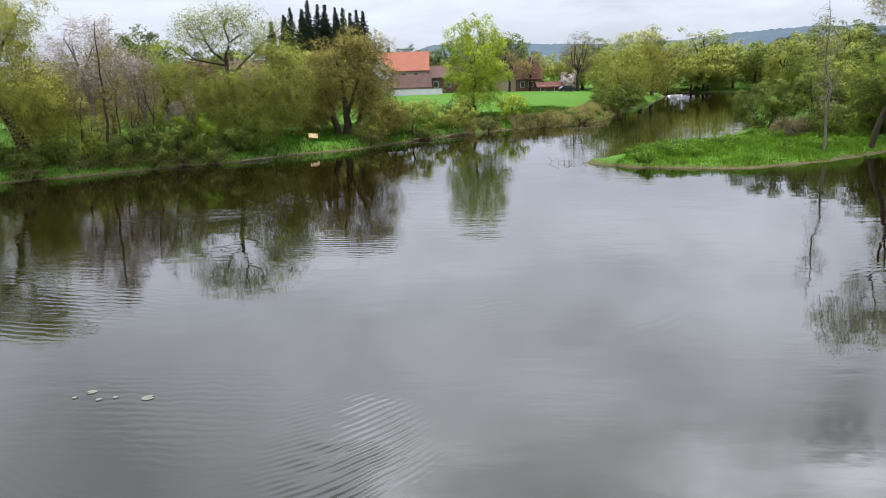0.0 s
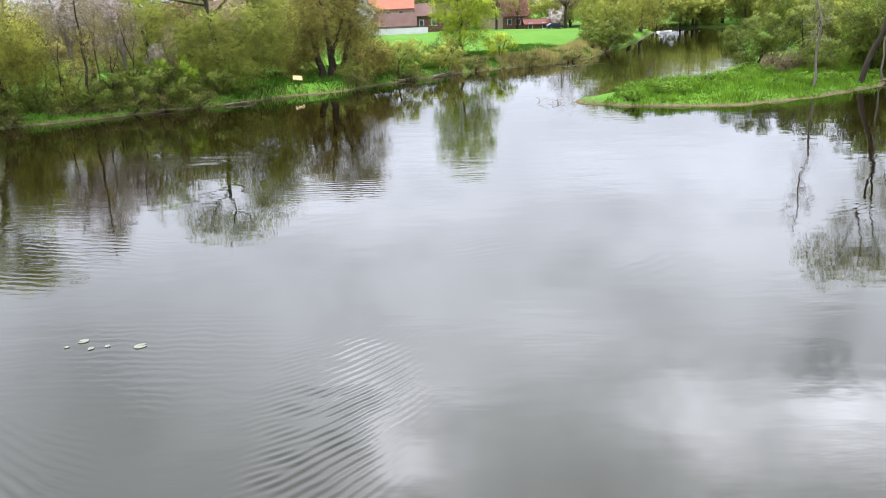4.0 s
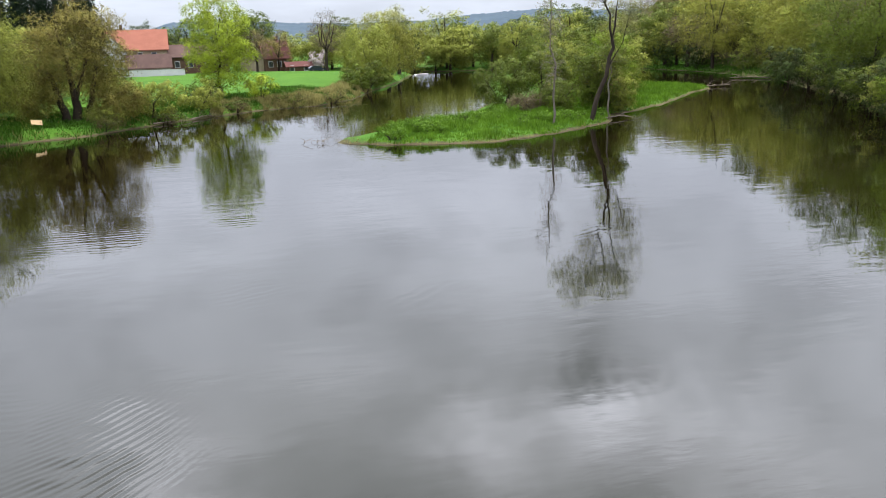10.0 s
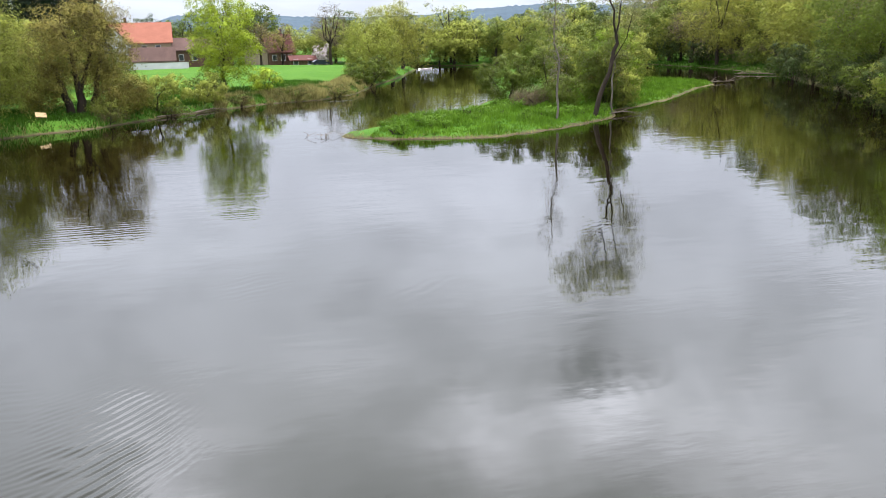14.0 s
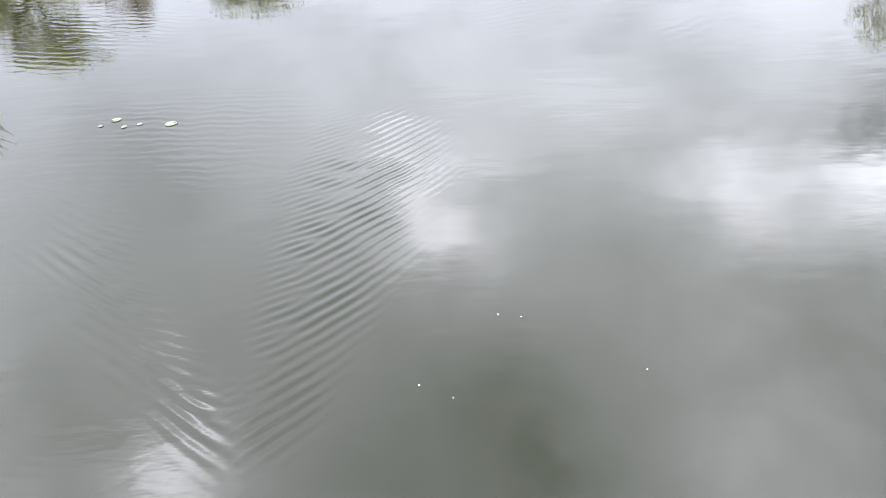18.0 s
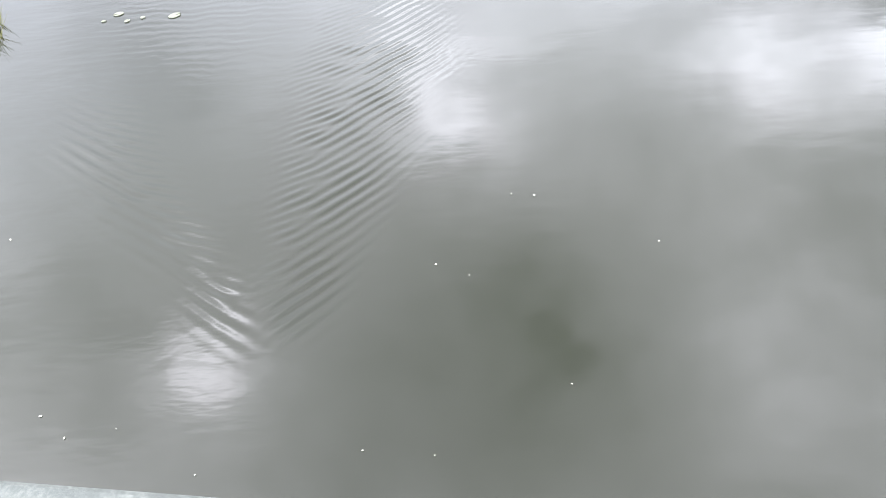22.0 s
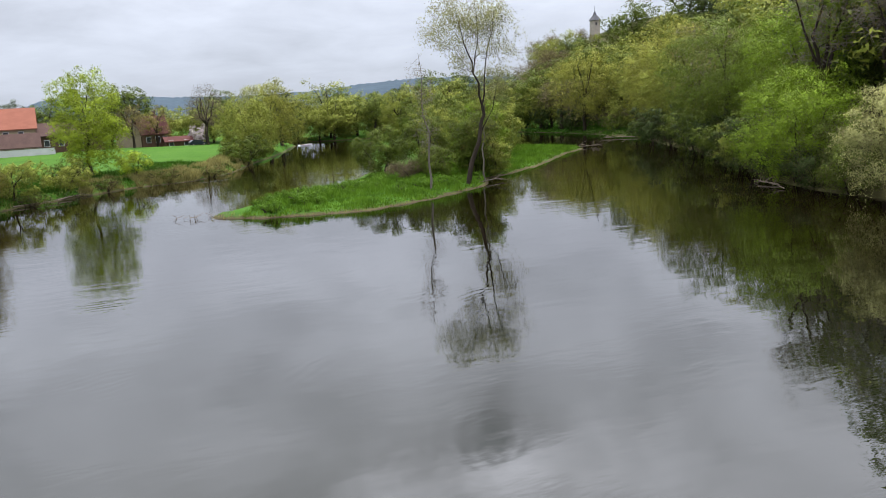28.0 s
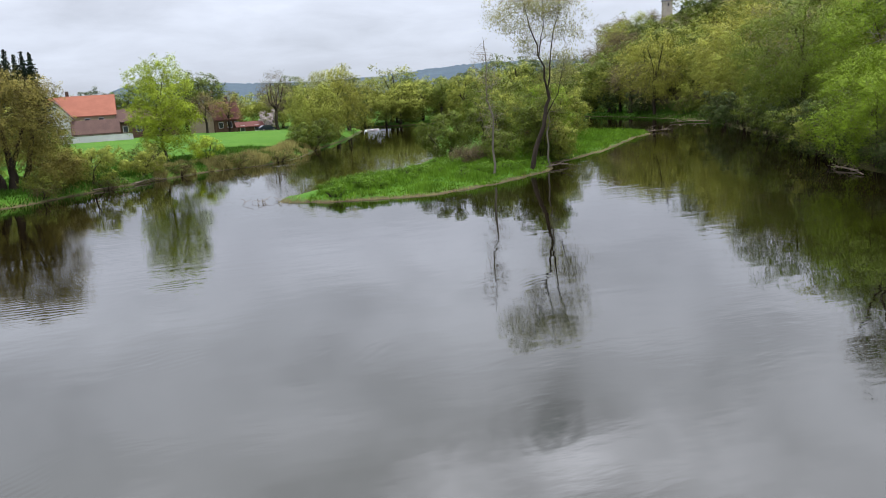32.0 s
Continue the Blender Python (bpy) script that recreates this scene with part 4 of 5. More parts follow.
for i, (x, y, tz, w, mat, lab) in enumerate((
        (-37.5, 66.2, 3.4, 5, LEAF_GREEN, "low dark green bank shrub"), (-33, 68.2, 3.2, 5, LEAF_GREEN, "low dark green bank shrub"), (-31.5, 70, 5.5, 5, LEAF_WILLOW, "olive-green shrub on the bank"),
        (-27.4, 71.6, 4.6, 5, LEAF_GREEN, "leafy green shrub on the bank"), (-24.5, 72.4, 4.2, 5, LEAF_GREEN, "leafy green shrub on the bank"), (-23.5, 75, 6.4, 5, LEAF_BRIGHT, "fresh green shrub on the bank"),
        (-19.5, 75.6, 3.6, 5, LEAF_GREEN, "leafy green shrub on the bank"), (-6.6, 88.5, 3.0, 5, LEAF_WILLOW, "olive-green shrub on the bank"),
        (-3.4, 91.4, 5.2, 8.5, LEAF_WILLOW, "low spreading yellow-green willow shrub"), (1.6, 96.2, 4.6, 8, LEAF_WILLOW, "low spreading yellow-green willow shrub"),
        (-29.5, 69.4, 3.4, 5, LEAF_GREEN, "leafy green shrub on the bank"), (-25.8, 71.2, 3.0, 5, LEAF_GREEN, "leafy green shrub on the bank"), (-22.2, 73.6, 3.4, 5, LEAF_GREEN, "leafy green shrub on the bank"),
        (-35.5, 66.4, 2.6, 5, LEAF_GREEN, "leafy green shrub on the bank"), (-7.5, 86.6, 2.6, 4, LEAF_WILLOW, "olive-green shrub on the bank"),
        (9.6, 105, 4.8, 5, LEAF_LIME, "fresh yellow-green shrub on the bank"), (2.5, 103.5, 4.2, 5, LEAF_GREEN, "leafy green shrub on the bank"))):
    bush("shrub", lab, x, y, tz, w, mat, 40 + i, lobes=9, tufts=9, group="shrubs along the meadow bank", droop=0.15)
for i, (x, y, tz, w, mat) in enumerate(((-47, 75, 13, 10, LEAF_WILLOW), (-41, 80, 8, 9, LEAF_GREEN), (-37.5, 84, 7.5, 8, LEAF_OLIVE), (-32, 86, 7, 8, LEAF_WILLOW), (-26.5, 86, 6.5, 7, LEAF_GREEN), (-15, 92, 6, 8, LEAF_WILLOW),
                                        (-20, 96, 7, 9, LEAF_OLIVE), (-52, 66, 9, 10, LEAF_GREEN), (-10, 112, 5.5, 8, LEAF_WILLOW), (-18, 118, 8, 9, LEAF_GREEN), (-26, 128, 8, 10, LEAF_WILLOW), (-12, 140, 7, 10, LEAF_GREEN), (-29, 92, 8.4, 9, LEAF_WILLOW), (-24, 93, 7.6, 8, LEAF_OLIVE), (-34, 96, 9, 9, LEAF_GREEN), (-18.5, 88, 5.5, 7, LEAF_GREEN), (-40, 104, 9.5, 11, LEAF_WILLOW), (-47, 92, 9.5, 10, LEAF_OLIVE), (-22, 104, 8, 10, LEAF_WILLOW), (-26.2, 95, 11.2, 8, LEAF_GREEN), (-30.5, 98, 10.6, 8, LEAF_WILLOW))):
    bush("shrub", "dense olive-green shrub behind the bank trees", x, y, tz, w, mat, 400 + i, lobes=10, tufts=12, group="shrubs behind the meadow bank")
# the last four are added growth that darkens the bank's shaded grass
for i, (x, y, tz, w) in enumerate(((-21.5, 72.6, 1.7, 6), (-26.4, 70.2, 1.6, 6), (13, 103.4, 2.4, 7), (19.5, 107.5, 2.0, 7), (-7.6, 84.2, 1.7, 5), (-31, 67.4, 1.5, 5), (-2, 90.4, 1.6, 5), (6, 98.8, 1.8, 5), (-24, 71.6, 1.9, 5), (-28.6, 68.6, 1.6, 5), (-37.6, 61.4, 1.3, 5), (-34.6, 65.0, 1.2, 4), (-40.5, 58.4, 2.2, 6), (-39.6, 58.6, 1.2, 4))):
    bush("bramble_thicket", "dark green herbs and brown twigs on the bank edge", x, y, tz, w, LEAF_GREEN, 60 + i, dense=1.1, lobes=7, tufts=8, twig=M_TWIG_RED, twigs=4, twig_len=0.7, depth=3,
         group="thickets along the meadow bank")

# thin bare stems between the bank shrubs
for i, (x, y, tz, w) in enumerate(((-31.4, 68.8, 10.5, 2.6), (-27.6, 70.6, 9.5, 2.4), (-26.4, 72.8, 11.5, 3.0), (-23.2, 73.4, 8.5, 2.6), (-33.4, 70.8, 11.5, 3.0), (-29.8, 73.0, 12.5, 3.2))):
    auto_tree("sapling", "slender dark bare sapling on the bank", x, y, tz, w, LEAF_OLIVE, 440 + i, dense=0.35, bottom=0.3, lobes=7, tufts=7, forks=2, r=0.085, twigs=5, twig_len=0.8, twig_r=0.012,
              group="saplings along the meadow bank")
for i, (x, y, tz, w) in enumerate(((-45, 86, 13.0, 8), (-37, 89, 12.5, 8), (-27, 89, 11.0, 7))):
    auto_tree("bare_tree", "grey-brown twiggy tree behind the bank shrubs", x, y, tz, w, LEAF_OLIVE, 460 + i, dense=0.45, bottom=0.12, lobes=14, tufts=10, forks=5, twigs=7, twig_len=1.1, twig_r=0.02,
              twig=M_TWIG_RED, group="bare trees behind the meadow bank")

# -- beyond the meadow --
FAR = "trees beyond the meadow"
auto_tree("poplar_tree", "large bare tree with a dark haze of twigs", 33.6, 190, 16.2, 11.5, None, 70, bottom=0.2, lobes=14, tufts=14, forks=5, bark=M_BARK, twig=M_TWIG, twigs=7,
          twig_len=1.5, twig_r=0.03, group=FAR)
auto_tree("ash_tree", "dark bare tree by the houses", 17.5, 196, 12.5, 8, LEAF_OLIVE, 71, dense=0.8, bottom=0.2, lobes=10, tufts=11, twigs=6, twig_len=1.3, twig_r=0.03, group=FAR)
auto_tree("ash_tree", "olive-brown tree behind the houses", 24.0, 206, 12.0, 9, LEAF_OLIVE, 72, dense=1.6, bottom=0.1, lobes=10, tufts=11, twigs=5, twig_len=1.3, twig_r=0.03, group=FAR)
bush("blossom_shrub", "round white-flowering garden shrub", 33.6, 202.4, 6.6, 5.4, LEAF_BLOSSOM, 73, group=FAR)
auto_tree("willow_tree", "broad yellow-green willow on the river bend", 31.0, 134, 12.0, 12.0, LEAF_WILLOW, 74, bottom=0.0, dense=5.0, lobes=18, tufts=12, hang=0.4, droop=0.6, group=FAR)
auto_tree("willow_tree", "large golden willow with arching limbs on the river bend", 38.0, 148.5, 15.0, 15.5, LEAF_GOLD, 75, bottom=0.06, dense=4.6, lobes=18, tufts=12, hang=0.5, droop=0.8,
          group=FAR, twigs=4, twig_len=1.2, twig_r=0.02)
bush("shrub", "rounded grey-green willow shrub at the bend", 27.8, 124.5, 5.2, 10.5, LEAF_GREEN, 76, lobes=12, tufts=12, dense=5.0, group=FAR)
bush("shrub", "rounded grey-green willow shrub at the bend", 32.5, 137, 5.0, 8, LEAF_WILLOW, 77, lobes=9, tufts=9, group=FAR)

# spruces behind the bank trees


def spruce(x, y, top_z, width, seed):
    rng = np.random.default_rng(seed)
    h = top_z - at(x, y)
    top = thing("spruce_tree", pose(x, y, at(x, y, -0.1)), "tall dark green narrow spruce", "tree", "row of spruces")
    part("trunk", mesh("trunk", *tubes([stem([(0, 0, -0.3), (0, 0, h * 0.6), (0, 0, h)], 0.22, 0.02)], 6), M_BARK, True), top)
    C = []
    for z in np.arange(1.2, h, 0.36):
        reach = min(width / 2, 0.31 * (h - z) ** 0.95) * (0.75 + 0.45 * ((z * 1.3) % 1.0)) * rng.uniform(0.85, 1.15) + 0.04
        for k in range(14):
            a = rng.uniform(0, 2 * math.pi)
            n = max(3, int(reach * 9))
            s = rng.uniform(0.1, 1.0, n)
            C.append(np.column_stack([np.cos(a) * s * reach, np.sin(a) * s * reach, z + 0.25 * s * reach - 0.55 * s * s * reach + rng.normal(size=n) * 0.06]))
    C = np.concatenate(C)
    C[:, :2] += rng.normal(size=(len(C), 2)) * 0.1
    part("crown", mesh("crown", *leaf_tris(rng, C, np.tile((0.0, 0.0, 0.6), (len(C), 1)), 0.36, 0.2, 0.3, 1.0)[:2], LEAF_SPRUCE), top)
    return top


for i, (x, tz, dy) in enumerate(((-33.5, 20.0, 0), (-31.2, 21.6, 2), (-29.3, 22.4, -1), (-27.6, 22.2, 3), (-25.9, 23.8, 0), (-24.2, 23.2, 2), (-22.3, 22.8, -1), (-20.6, 22.4, 2), (-18.9, 22.3, 0),
                                 (-17.6, 21.4, 2), (-16.2, 21.8, 1), (-14.8, 21.6, 0), (-30.2, 20.6, -2), (-26.8, 22.0, -2), (-23.2, 21.8, 3), (-19.8, 21.2, -2))):
    spruce(x, 163.5 + dy, tz - 1.9, 5.0, 80 + i)
spruce(-72, 109, 19.0, 7, 95)
spruce(-76, 112, 17.0, 7, 96)

# -- the island --
IS = "plants on the island"
tree("island_tree", "tall leaning tree with sparse fresh leaves", 37.3, 66.8,
     [stem([(-0.3, 0, -0.3), (0.3, 0, 2.2), (1.5, 0, 5.2), (1.7, 0, 7.6)], 0.26, 0.15), stem([(1.7, 0, 7.6), (0.9, 0, 10.8), (0.0, 0, 13.4), (-0.8, 0, 17.0)], 0.11, 0.02),
      stem([(1.7, 0, 7.6), (2.2, 0.2, 11), (3.4, 0, 16.5)], 0.09, 0.02), stem([(0.9, 0, 10.8), (1.5, 0, 13.4), (1.3, 0, 17.4)], 0.07, 0.015), stem([(1.2, 0, 4.6), (2.9, 0.3, 7.2), (3.6, 0, 10)], 0.07, 0.02)],
     [(-1.8, 0, 14.6, 2.4, 1.8, 2.6, 40), (1.4, 0, 15.8, 2.6, 1.8, 2.2, 46), (3.6, 0, 14.2, 2.2, 1.6, 2.4, 34), (0.5, 0, 12, 2.2, 1.5, 1.8, 20), (3.4, 0, 9.6, 1.2, 1.2, 2.0, 22)],
     LEAF_PALE, bark=M_BARK, twig=M_TWIG, dense=1.5, loose=1.5, seed=101, group=IS, twigs=3, twig_len=0.9, twig_r=0.014)
tree("young_tree", "thin bare young tree with fine twigs", 32.2, 65.2, [stem([(0, 0, -0.3), (0.15, 0, 4), (-0.1, 0, 8.5), (-0.5, 0, 12.6)], 0.12, 0.015)],
     [(-0.1, 0, 5.5, 1.3, 1.0, 2.0, 16), (-0.3, 0, 9.5, 1.3, 1.0, 2.8, 34)], LEAF_OLIVE, dense=0.15, twigs=5, twig_len=0.9, twig_r=0.012, twig=M_TWIG_GREY, bark=M_BARK_GREY, seed=102, group=IS)
tree("young_tree", "slender grey stem beside the leaning tree", 41.0, 70.2, [stem([(0, 0, -0.3), (-0.2, 0, 3.5), (0.2, 0, 7), (0.0, 0, 10.6)], 0.11, 0.02)],
     [(0, 0, 6.0, 1.6, 1.2, 2.2, 26), (0.1, 0, 9.0, 1.5, 1.1, 2.2, 30)], LEAF_WILLOW, dense=0.9, twigs=4, twig_len=0.8, twig_r=0.012, bark=M_BARK_GREY, seed=103, group=IS)
for i, (x, y, tz, w, mat, lab) in enumerate((
        (33.6, 80.5, 6.2, 7.5, LEAF_GREEN, "dense green willow bush with brown undergrowth"), (39.5, 82, 7.4, 7.5, LEAF_GREEN, "dense green willow bush on the island"), (41.5, 73.5, 8.4, 6.0, LEAF_GREEN, "tall green willow bush on the island"),
        (45.5, 79, 9.2, 7.0, LEAF_BRIGHT, "tall fresh green willow bush"), (36.5, 73, 4.2, 5, LEAF_GREEN, "dense green bush on the island"), (44.5, 74.8, 5.0, 4.5, LEAF_WILLOW, "hanging olive willow shrub"))):
    bush("willow_bush", lab, x, y, tz, w, mat, 110 + i, lobes=14, tufts=12, dense=5.4, low=0.0, group=IS, droop=0.3, twigs=3)
bush("willow_bush", "olive willow shoots hanging over the island's cut bank", 42.6, 74.6, 6.5, 4.0, LEAF_OLIVE, 119, lobes=9, tufts=9, dense=1.4, twigs=8, twig_len=1.1, droop=0.3, group=IS)
bush("brush_pile", "brown tangle of fallen branches", 34.0, 74.5, 2.6, 6, LEAF_OLIVE, 118, dense=0.3, twigs=10, twig_len=1.0, twig_r=0.02, depth=3, group=IS)
for i, (x, y, tz, w, mat) in enumerate(((46, 92, 9.5, 9, LEAF_WILLOW), (52, 104, 10.5, 10, LEAF_GREEN), (57, 95, 9.0, 8, LEAF_WILLOW), (60, 118, 11, 11, LEAF_GREEN), (66, 132, 12, 11, LEAF_WILLOW),
                                        (70, 150, 12.5, 12, LEAF_GREEN), (64, 108, 10.5, 9, LEAF_GREEN), (72, 163, 13, 12, LEAF_WILLOW))):
    auto_tree("willow_tree", "round-topped willow in young leaf on the island", x, y, tz, w, mat, 130 + i, bottom=0.03, lobes=13, tufts=9, hang=0.3, droop=0.4, group=IS)

# -- the wooded far bank --
FB = "trees on the wooded bank"
for i, (x, y, tz, w, mat, lab, kw) in enumerate((
        (51.8, 33.5, 8.8, 7.5, LEAF_PALE, "pale whitish-green shrub overhanging the water", dict(lobes=16, tufts=12, low=0.08)),
        (57.0, 45.5, 10.2, 11.5, LEAF_BRIGHT, "large bright green bush overhanging the water", dict(lobes=26, tufts=14, low=0.0)),
        (54, 22, 10, 9, LEAF_GREEN, "leafy green bush at the water", dict(lobes=12, tufts=11)),
        (63, 56.5, 5.5, 7, LEAF_WILLOW, "twiggy olive shrub at the water", dict(lobes=10, tufts=10, twigs=6)))):
    bush("shrub", lab, x, y, tz, w, mat, 150 + i, group=FB, **kw)
for i, (x, y, tz, w, mat, lab, kw) in enumerate((
        (73.0, 68.5, 18.6, 15.5, LEAF_FRESH, "broad green willow with dark arching limbs", dict(lobes=24, tufts=13, bottom=0.06)),
        (68.0, 53.0, 17.5, 13.5, LEAF_BRIGHT, "tall bright green tree on the bank", dict(lobes=22, tufts=12)),
        (71.0, 45.0, 20.0, 13, LEAF_DARK, "tall dark green tree on the slope", dict(lobes=18, tufts=11)),
        (62.0, 33.0, 16, 11, LEAF_DARK, "tall dark green tree on the slope", dict(lobes=18, tufts=11)),
        (60, 12, 17, 13, LEAF_GREEN, "tall green tree near the bridge", dict(lobes=14, tufts=10)),
        (82.5, 82, 18.5, 10, LEAF_OLIVE, "tall greyish tree with thin foliage", dict(dense=0.9, lobes=16, tufts=7, twigs=8, twig_len=1.2, twig_r=0.02, twig=M_TWIG_GREY, bottom=0.3)),
        (64.0, 48.5, 24.0, 9, LEAF_OLIVE, "tall grey-twigged tree almost bare", dict(dense=0.35, lobes=16, tufts=8, twigs=9, twig_len=1.3, twig_r=0.022, twig=M_TWIG_GREY, bottom=0.35)),
        (62.5, 40.5, 21.0, 9, LEAF_OLIVE, "tall grey-twigged tree almost bare", dict(dense=0.35, lobes=16, tufts=8, twigs=9, twig_len=1.3, twig_r=0.022, twig=M_TWIG_GREY, bottom=0.35)),
        (106, 141, 20.0, 16.5, LEAF_GOLD, "puffy golden-green willow over the water", dict(lobes=30, tufts=8, bottom=0.05, hang=0.4, droop=0.5)),
        (100.5, 109, 23.0, 19, LEAF_GOLD, "large puffy golden-green willow with dark limbs", dict(lobes=36, tufts=8, bottom=0.08, hang=0.4, droop=0.5)),
        (92.5, 98, 18, 14, LEAF_WILLOW, "olive willow over the water", dict(lobes=20, tufts=9, bottom=0.04)),
        (87, 88, 15, 11, LEAF_WILLOW, "olive-brown tree over the water", dict(lobes=16, tufts=9, bottom=0.04)),
        (109, 158, 15.0, 14, LEAF_WILLOW, "olive willow on the bend", dict(lobes=18, tufts=9, bottom=0.04)),
        (110, 128, 18, 13, LEAF_WILLOW, "olive willow on the bend", dict(lobes=18, tufts=9, bottom=0.04)),
        (108, 176, 15, 14, LEAF_GREEN, "green willow on the bend", dict(lobes=16, tufts=9, bottom=0.04)))):
    kw = dict(dict(twigs=3), **kw)
    auto_tree("willow_tree" if mat is not LEAF_DARK else "alder_tree", lab, x, y, tz, w, mat, 170 + i, group=FB, r=0.35, forks=4, gnarl=0.16, max_r=0.2, **kw)

# dark olive growth; shade of its undersides is put into the leaf colour too
for i, (x, y, tz, w) in enumerate(((53.0, 26, 7, 8), (53.6, 37.6, 4.2, 6), (55.4, 42, 3.6, 6), (58.6, 49, 3.4, 6), (55.4, 39, 6, 6), (59.6, 51.8, 7, 7), (62.8, 56.4, 6, 7), (66.0, 61.4, 6, 8), (70.4, 67, 6, 8), (74.2, 74, 6, 8), (78.8, 80.8, 6.5, 8), (83, 89, 6.5, 8), (89, 99.2, 6.5, 9),
                                  (95, 107, 5.5, 8), (106, 146, 6, 9), (107, 158, 7, 9), (109, 170, 7, 10), (110, 184, 8, 11), (100, 112, 4, 6), (106, 130, 4.5, 8))):
    bush("shrub", "twiggy olive shrub overhanging the water", x, y, tz, w, (LEAF_DARK, LEAF_GREEN, LEAF_DARK)[i % 3], 350 + i, lobes=10, tufts=9, twigs=5, group="shrubs along the wooded bank", droop=0.3)

# woods on the slope and along the far river: a few kinds, each tree its own copy
wood = [auto_tree("wood_tree", lab, x, y, at(x, y) + hh, ww, mat, 200 + i, bottom=0.0, lobes=16, tufts=9, dense=3.0, fine=0.0020, group="woods on the slope and the far bank", twigs=0)
        for i, (x, y, hh, ww, mat, lab) in enumerate((
            (62.7, 196, 10, 12, LEAF_WILLOW, "olive-green willow in the far woods"), (76, 190, 13, 13, LEAF_GREEN, "green tree in the far woods"), (125, 120, 15, 12, LEAF_GREEN, "green woodland tree on the slope"),
            (120, 95, 14, 13, LEAF_WILLOW, "olive-green tree on the wooded slope"), (86, 196, 14, 9, LEAF_DARK, "dark woodland conifer-like tree")))]
bare = auto_tree("bare_tree", "bare grey-brown tree in the woods", 148, 214, at(148, 214) + 12, 10, LEAF_OLIVE, 230, dense=0.3, bottom=0.2, lobes=12, tufts=10, twigs=6, twig_len=1.5, twig_r=0.03,
                 group="woods on the slope and the far bank")
wrng = np.random.default_rng(77)
spots = [(130, 200), (140, 205), (150, 225), (138, 190), (128, 185), (160, 232), (165, 222), (146, 214), (126, 165), (120, 158), (148, 175), (140, 163), (165, 205), (172, 212), (100, 196), (54, 212), (45, 226), (93, 205), (60, 226), (78, 222), (30, 240), (100, 192), (52, 196), (47, 203), (58, 199), (66, 201), (44, 190), (40, 204), (36, 216), (82, 204), (89, 196), (96, 200),
         (-30, 250), (-44, 236), (-60, 225), (-75, 205), (-58, 190), (-46, 180), (-88, 150), (-70, 150), (-52, 140), (-60, 105), (-48, 100), (-56, 86), (-66, 96), (-42, 110), (-20, 124), (-40, 150), (52, 160), (46, 170)]
for row, (off, st) in enumerate(((4, 7), (16, 9), (27, 10), (40, 12), (56, 14), (75, 18))):
    for (x0, y0), (x1, y1) in zip(RIGHT_BANK[3:-1], RIGHT_BANK[4:]):
        if y1 < 150 if row == 0 else y1 > 200:
            continue
        ln = math.hypot(x1 - x0, y1 - y0)
        nx, ny = (y1 - y0) / ln, -(x1 - x0) / ln
        for s in np.arange(wrng.uniform(0, st * 0.7), ln, st):
            spots.append((x0 + (x1 - x0) * s / ln + nx * off + wrng.uniform(-3, 3), y0 + (y1 - y0) * s / ln + ny * off + wrng.uniform(-3, 3)))
for x, y in spots:
    if math.hypot(x - 184, y - 237) < 11 or y < 0 or not inside(np.array([[x, y]]), RIGHT_LAND)[0] and not inside(np.array([[x, y]]), LEFT_LAND)[0]:
        continue
    k = wrng.choice([0, 0, 3, 1, 0]) if y > 178 and 25 < x < 105 else 5 if 120 < x < 172 and 180 < y < 236 and wrng.random() < 0.6 else wrng.integers(0, 6)
    src = bare if k == 5 else wood[k]
    s = wrng.uniform(0.85, 1.2) * (1.3 if x > 60 and y < 180 and x > 0.62 * y + 22 else 1.0)
    if abs(math.degrees(math.atan2(x, y)) - 37.8) < 2.8:
        # lower growth on the slope below the tower
        s = min(s, max(0.3, (8.3 + 0.086 * math.hypot(x, y) - at(x, y)) / ((10, 13, 15, 14, 14, 12)[k] * 1.15)))
    copy_thing(src, pose(x, y, at(x, y, -0.2), 0, 0, wrng.uniform(0, 360)) @ Matrix.Diagonal((s * 1.25, s * 1.25, s * wrng.uniform(0.9, 1.15), 1)))

for x, y, k in ((171, 222.5, 3), (176.5, 227, 0), (166, 224, 1), (181, 225, 3)):
    s = (7.5 + 0.077 * math.hypot(x, y) - at(x, y)) / (10, 13, 15, 14)[k]
    copy_thing(wood[k], pose(x, y, at(x, y, -0.2), 0, 0, 40 * x) @ Matrix.Diagonal((s, s, s, 1)))

# ---- buildings ----
def gable_roof(name, w, d, eave, ridge, over, mat, parent, thick=0.22):
    """Two roof slopes with thickness; the ridge runs along x."""
    bm = bmesh.new()
    k = (ridge - eave) / (d / 2)
    hy = d / 2 + over
    for s in (-1, 1):
        pts = [(-w / 2 - over, s * hy, eave - k * over), (w / 2 + over, s * hy, eave - k * over), (w / 2 + over, 0, ridge), (-w / 2 - over, 0, ridge)]
        lo = [bm.verts.new(p) for p in pts]
        hi = [bm.verts.new((p[0], p[1], p[2] + thick)) for p in pts]
        bm.faces.new(lo)
        bm.faces.new(hi)
        for i in range(4):
            bm.faces.new((lo[i], lo[(i + 1) % 4], hi[(i + 1) % 4], hi[i]))
    bmesh.ops.recalc_face_normals(bm, faces=bm.faces)
    return part(name, bm_mesh(name, bm, mat), parent)


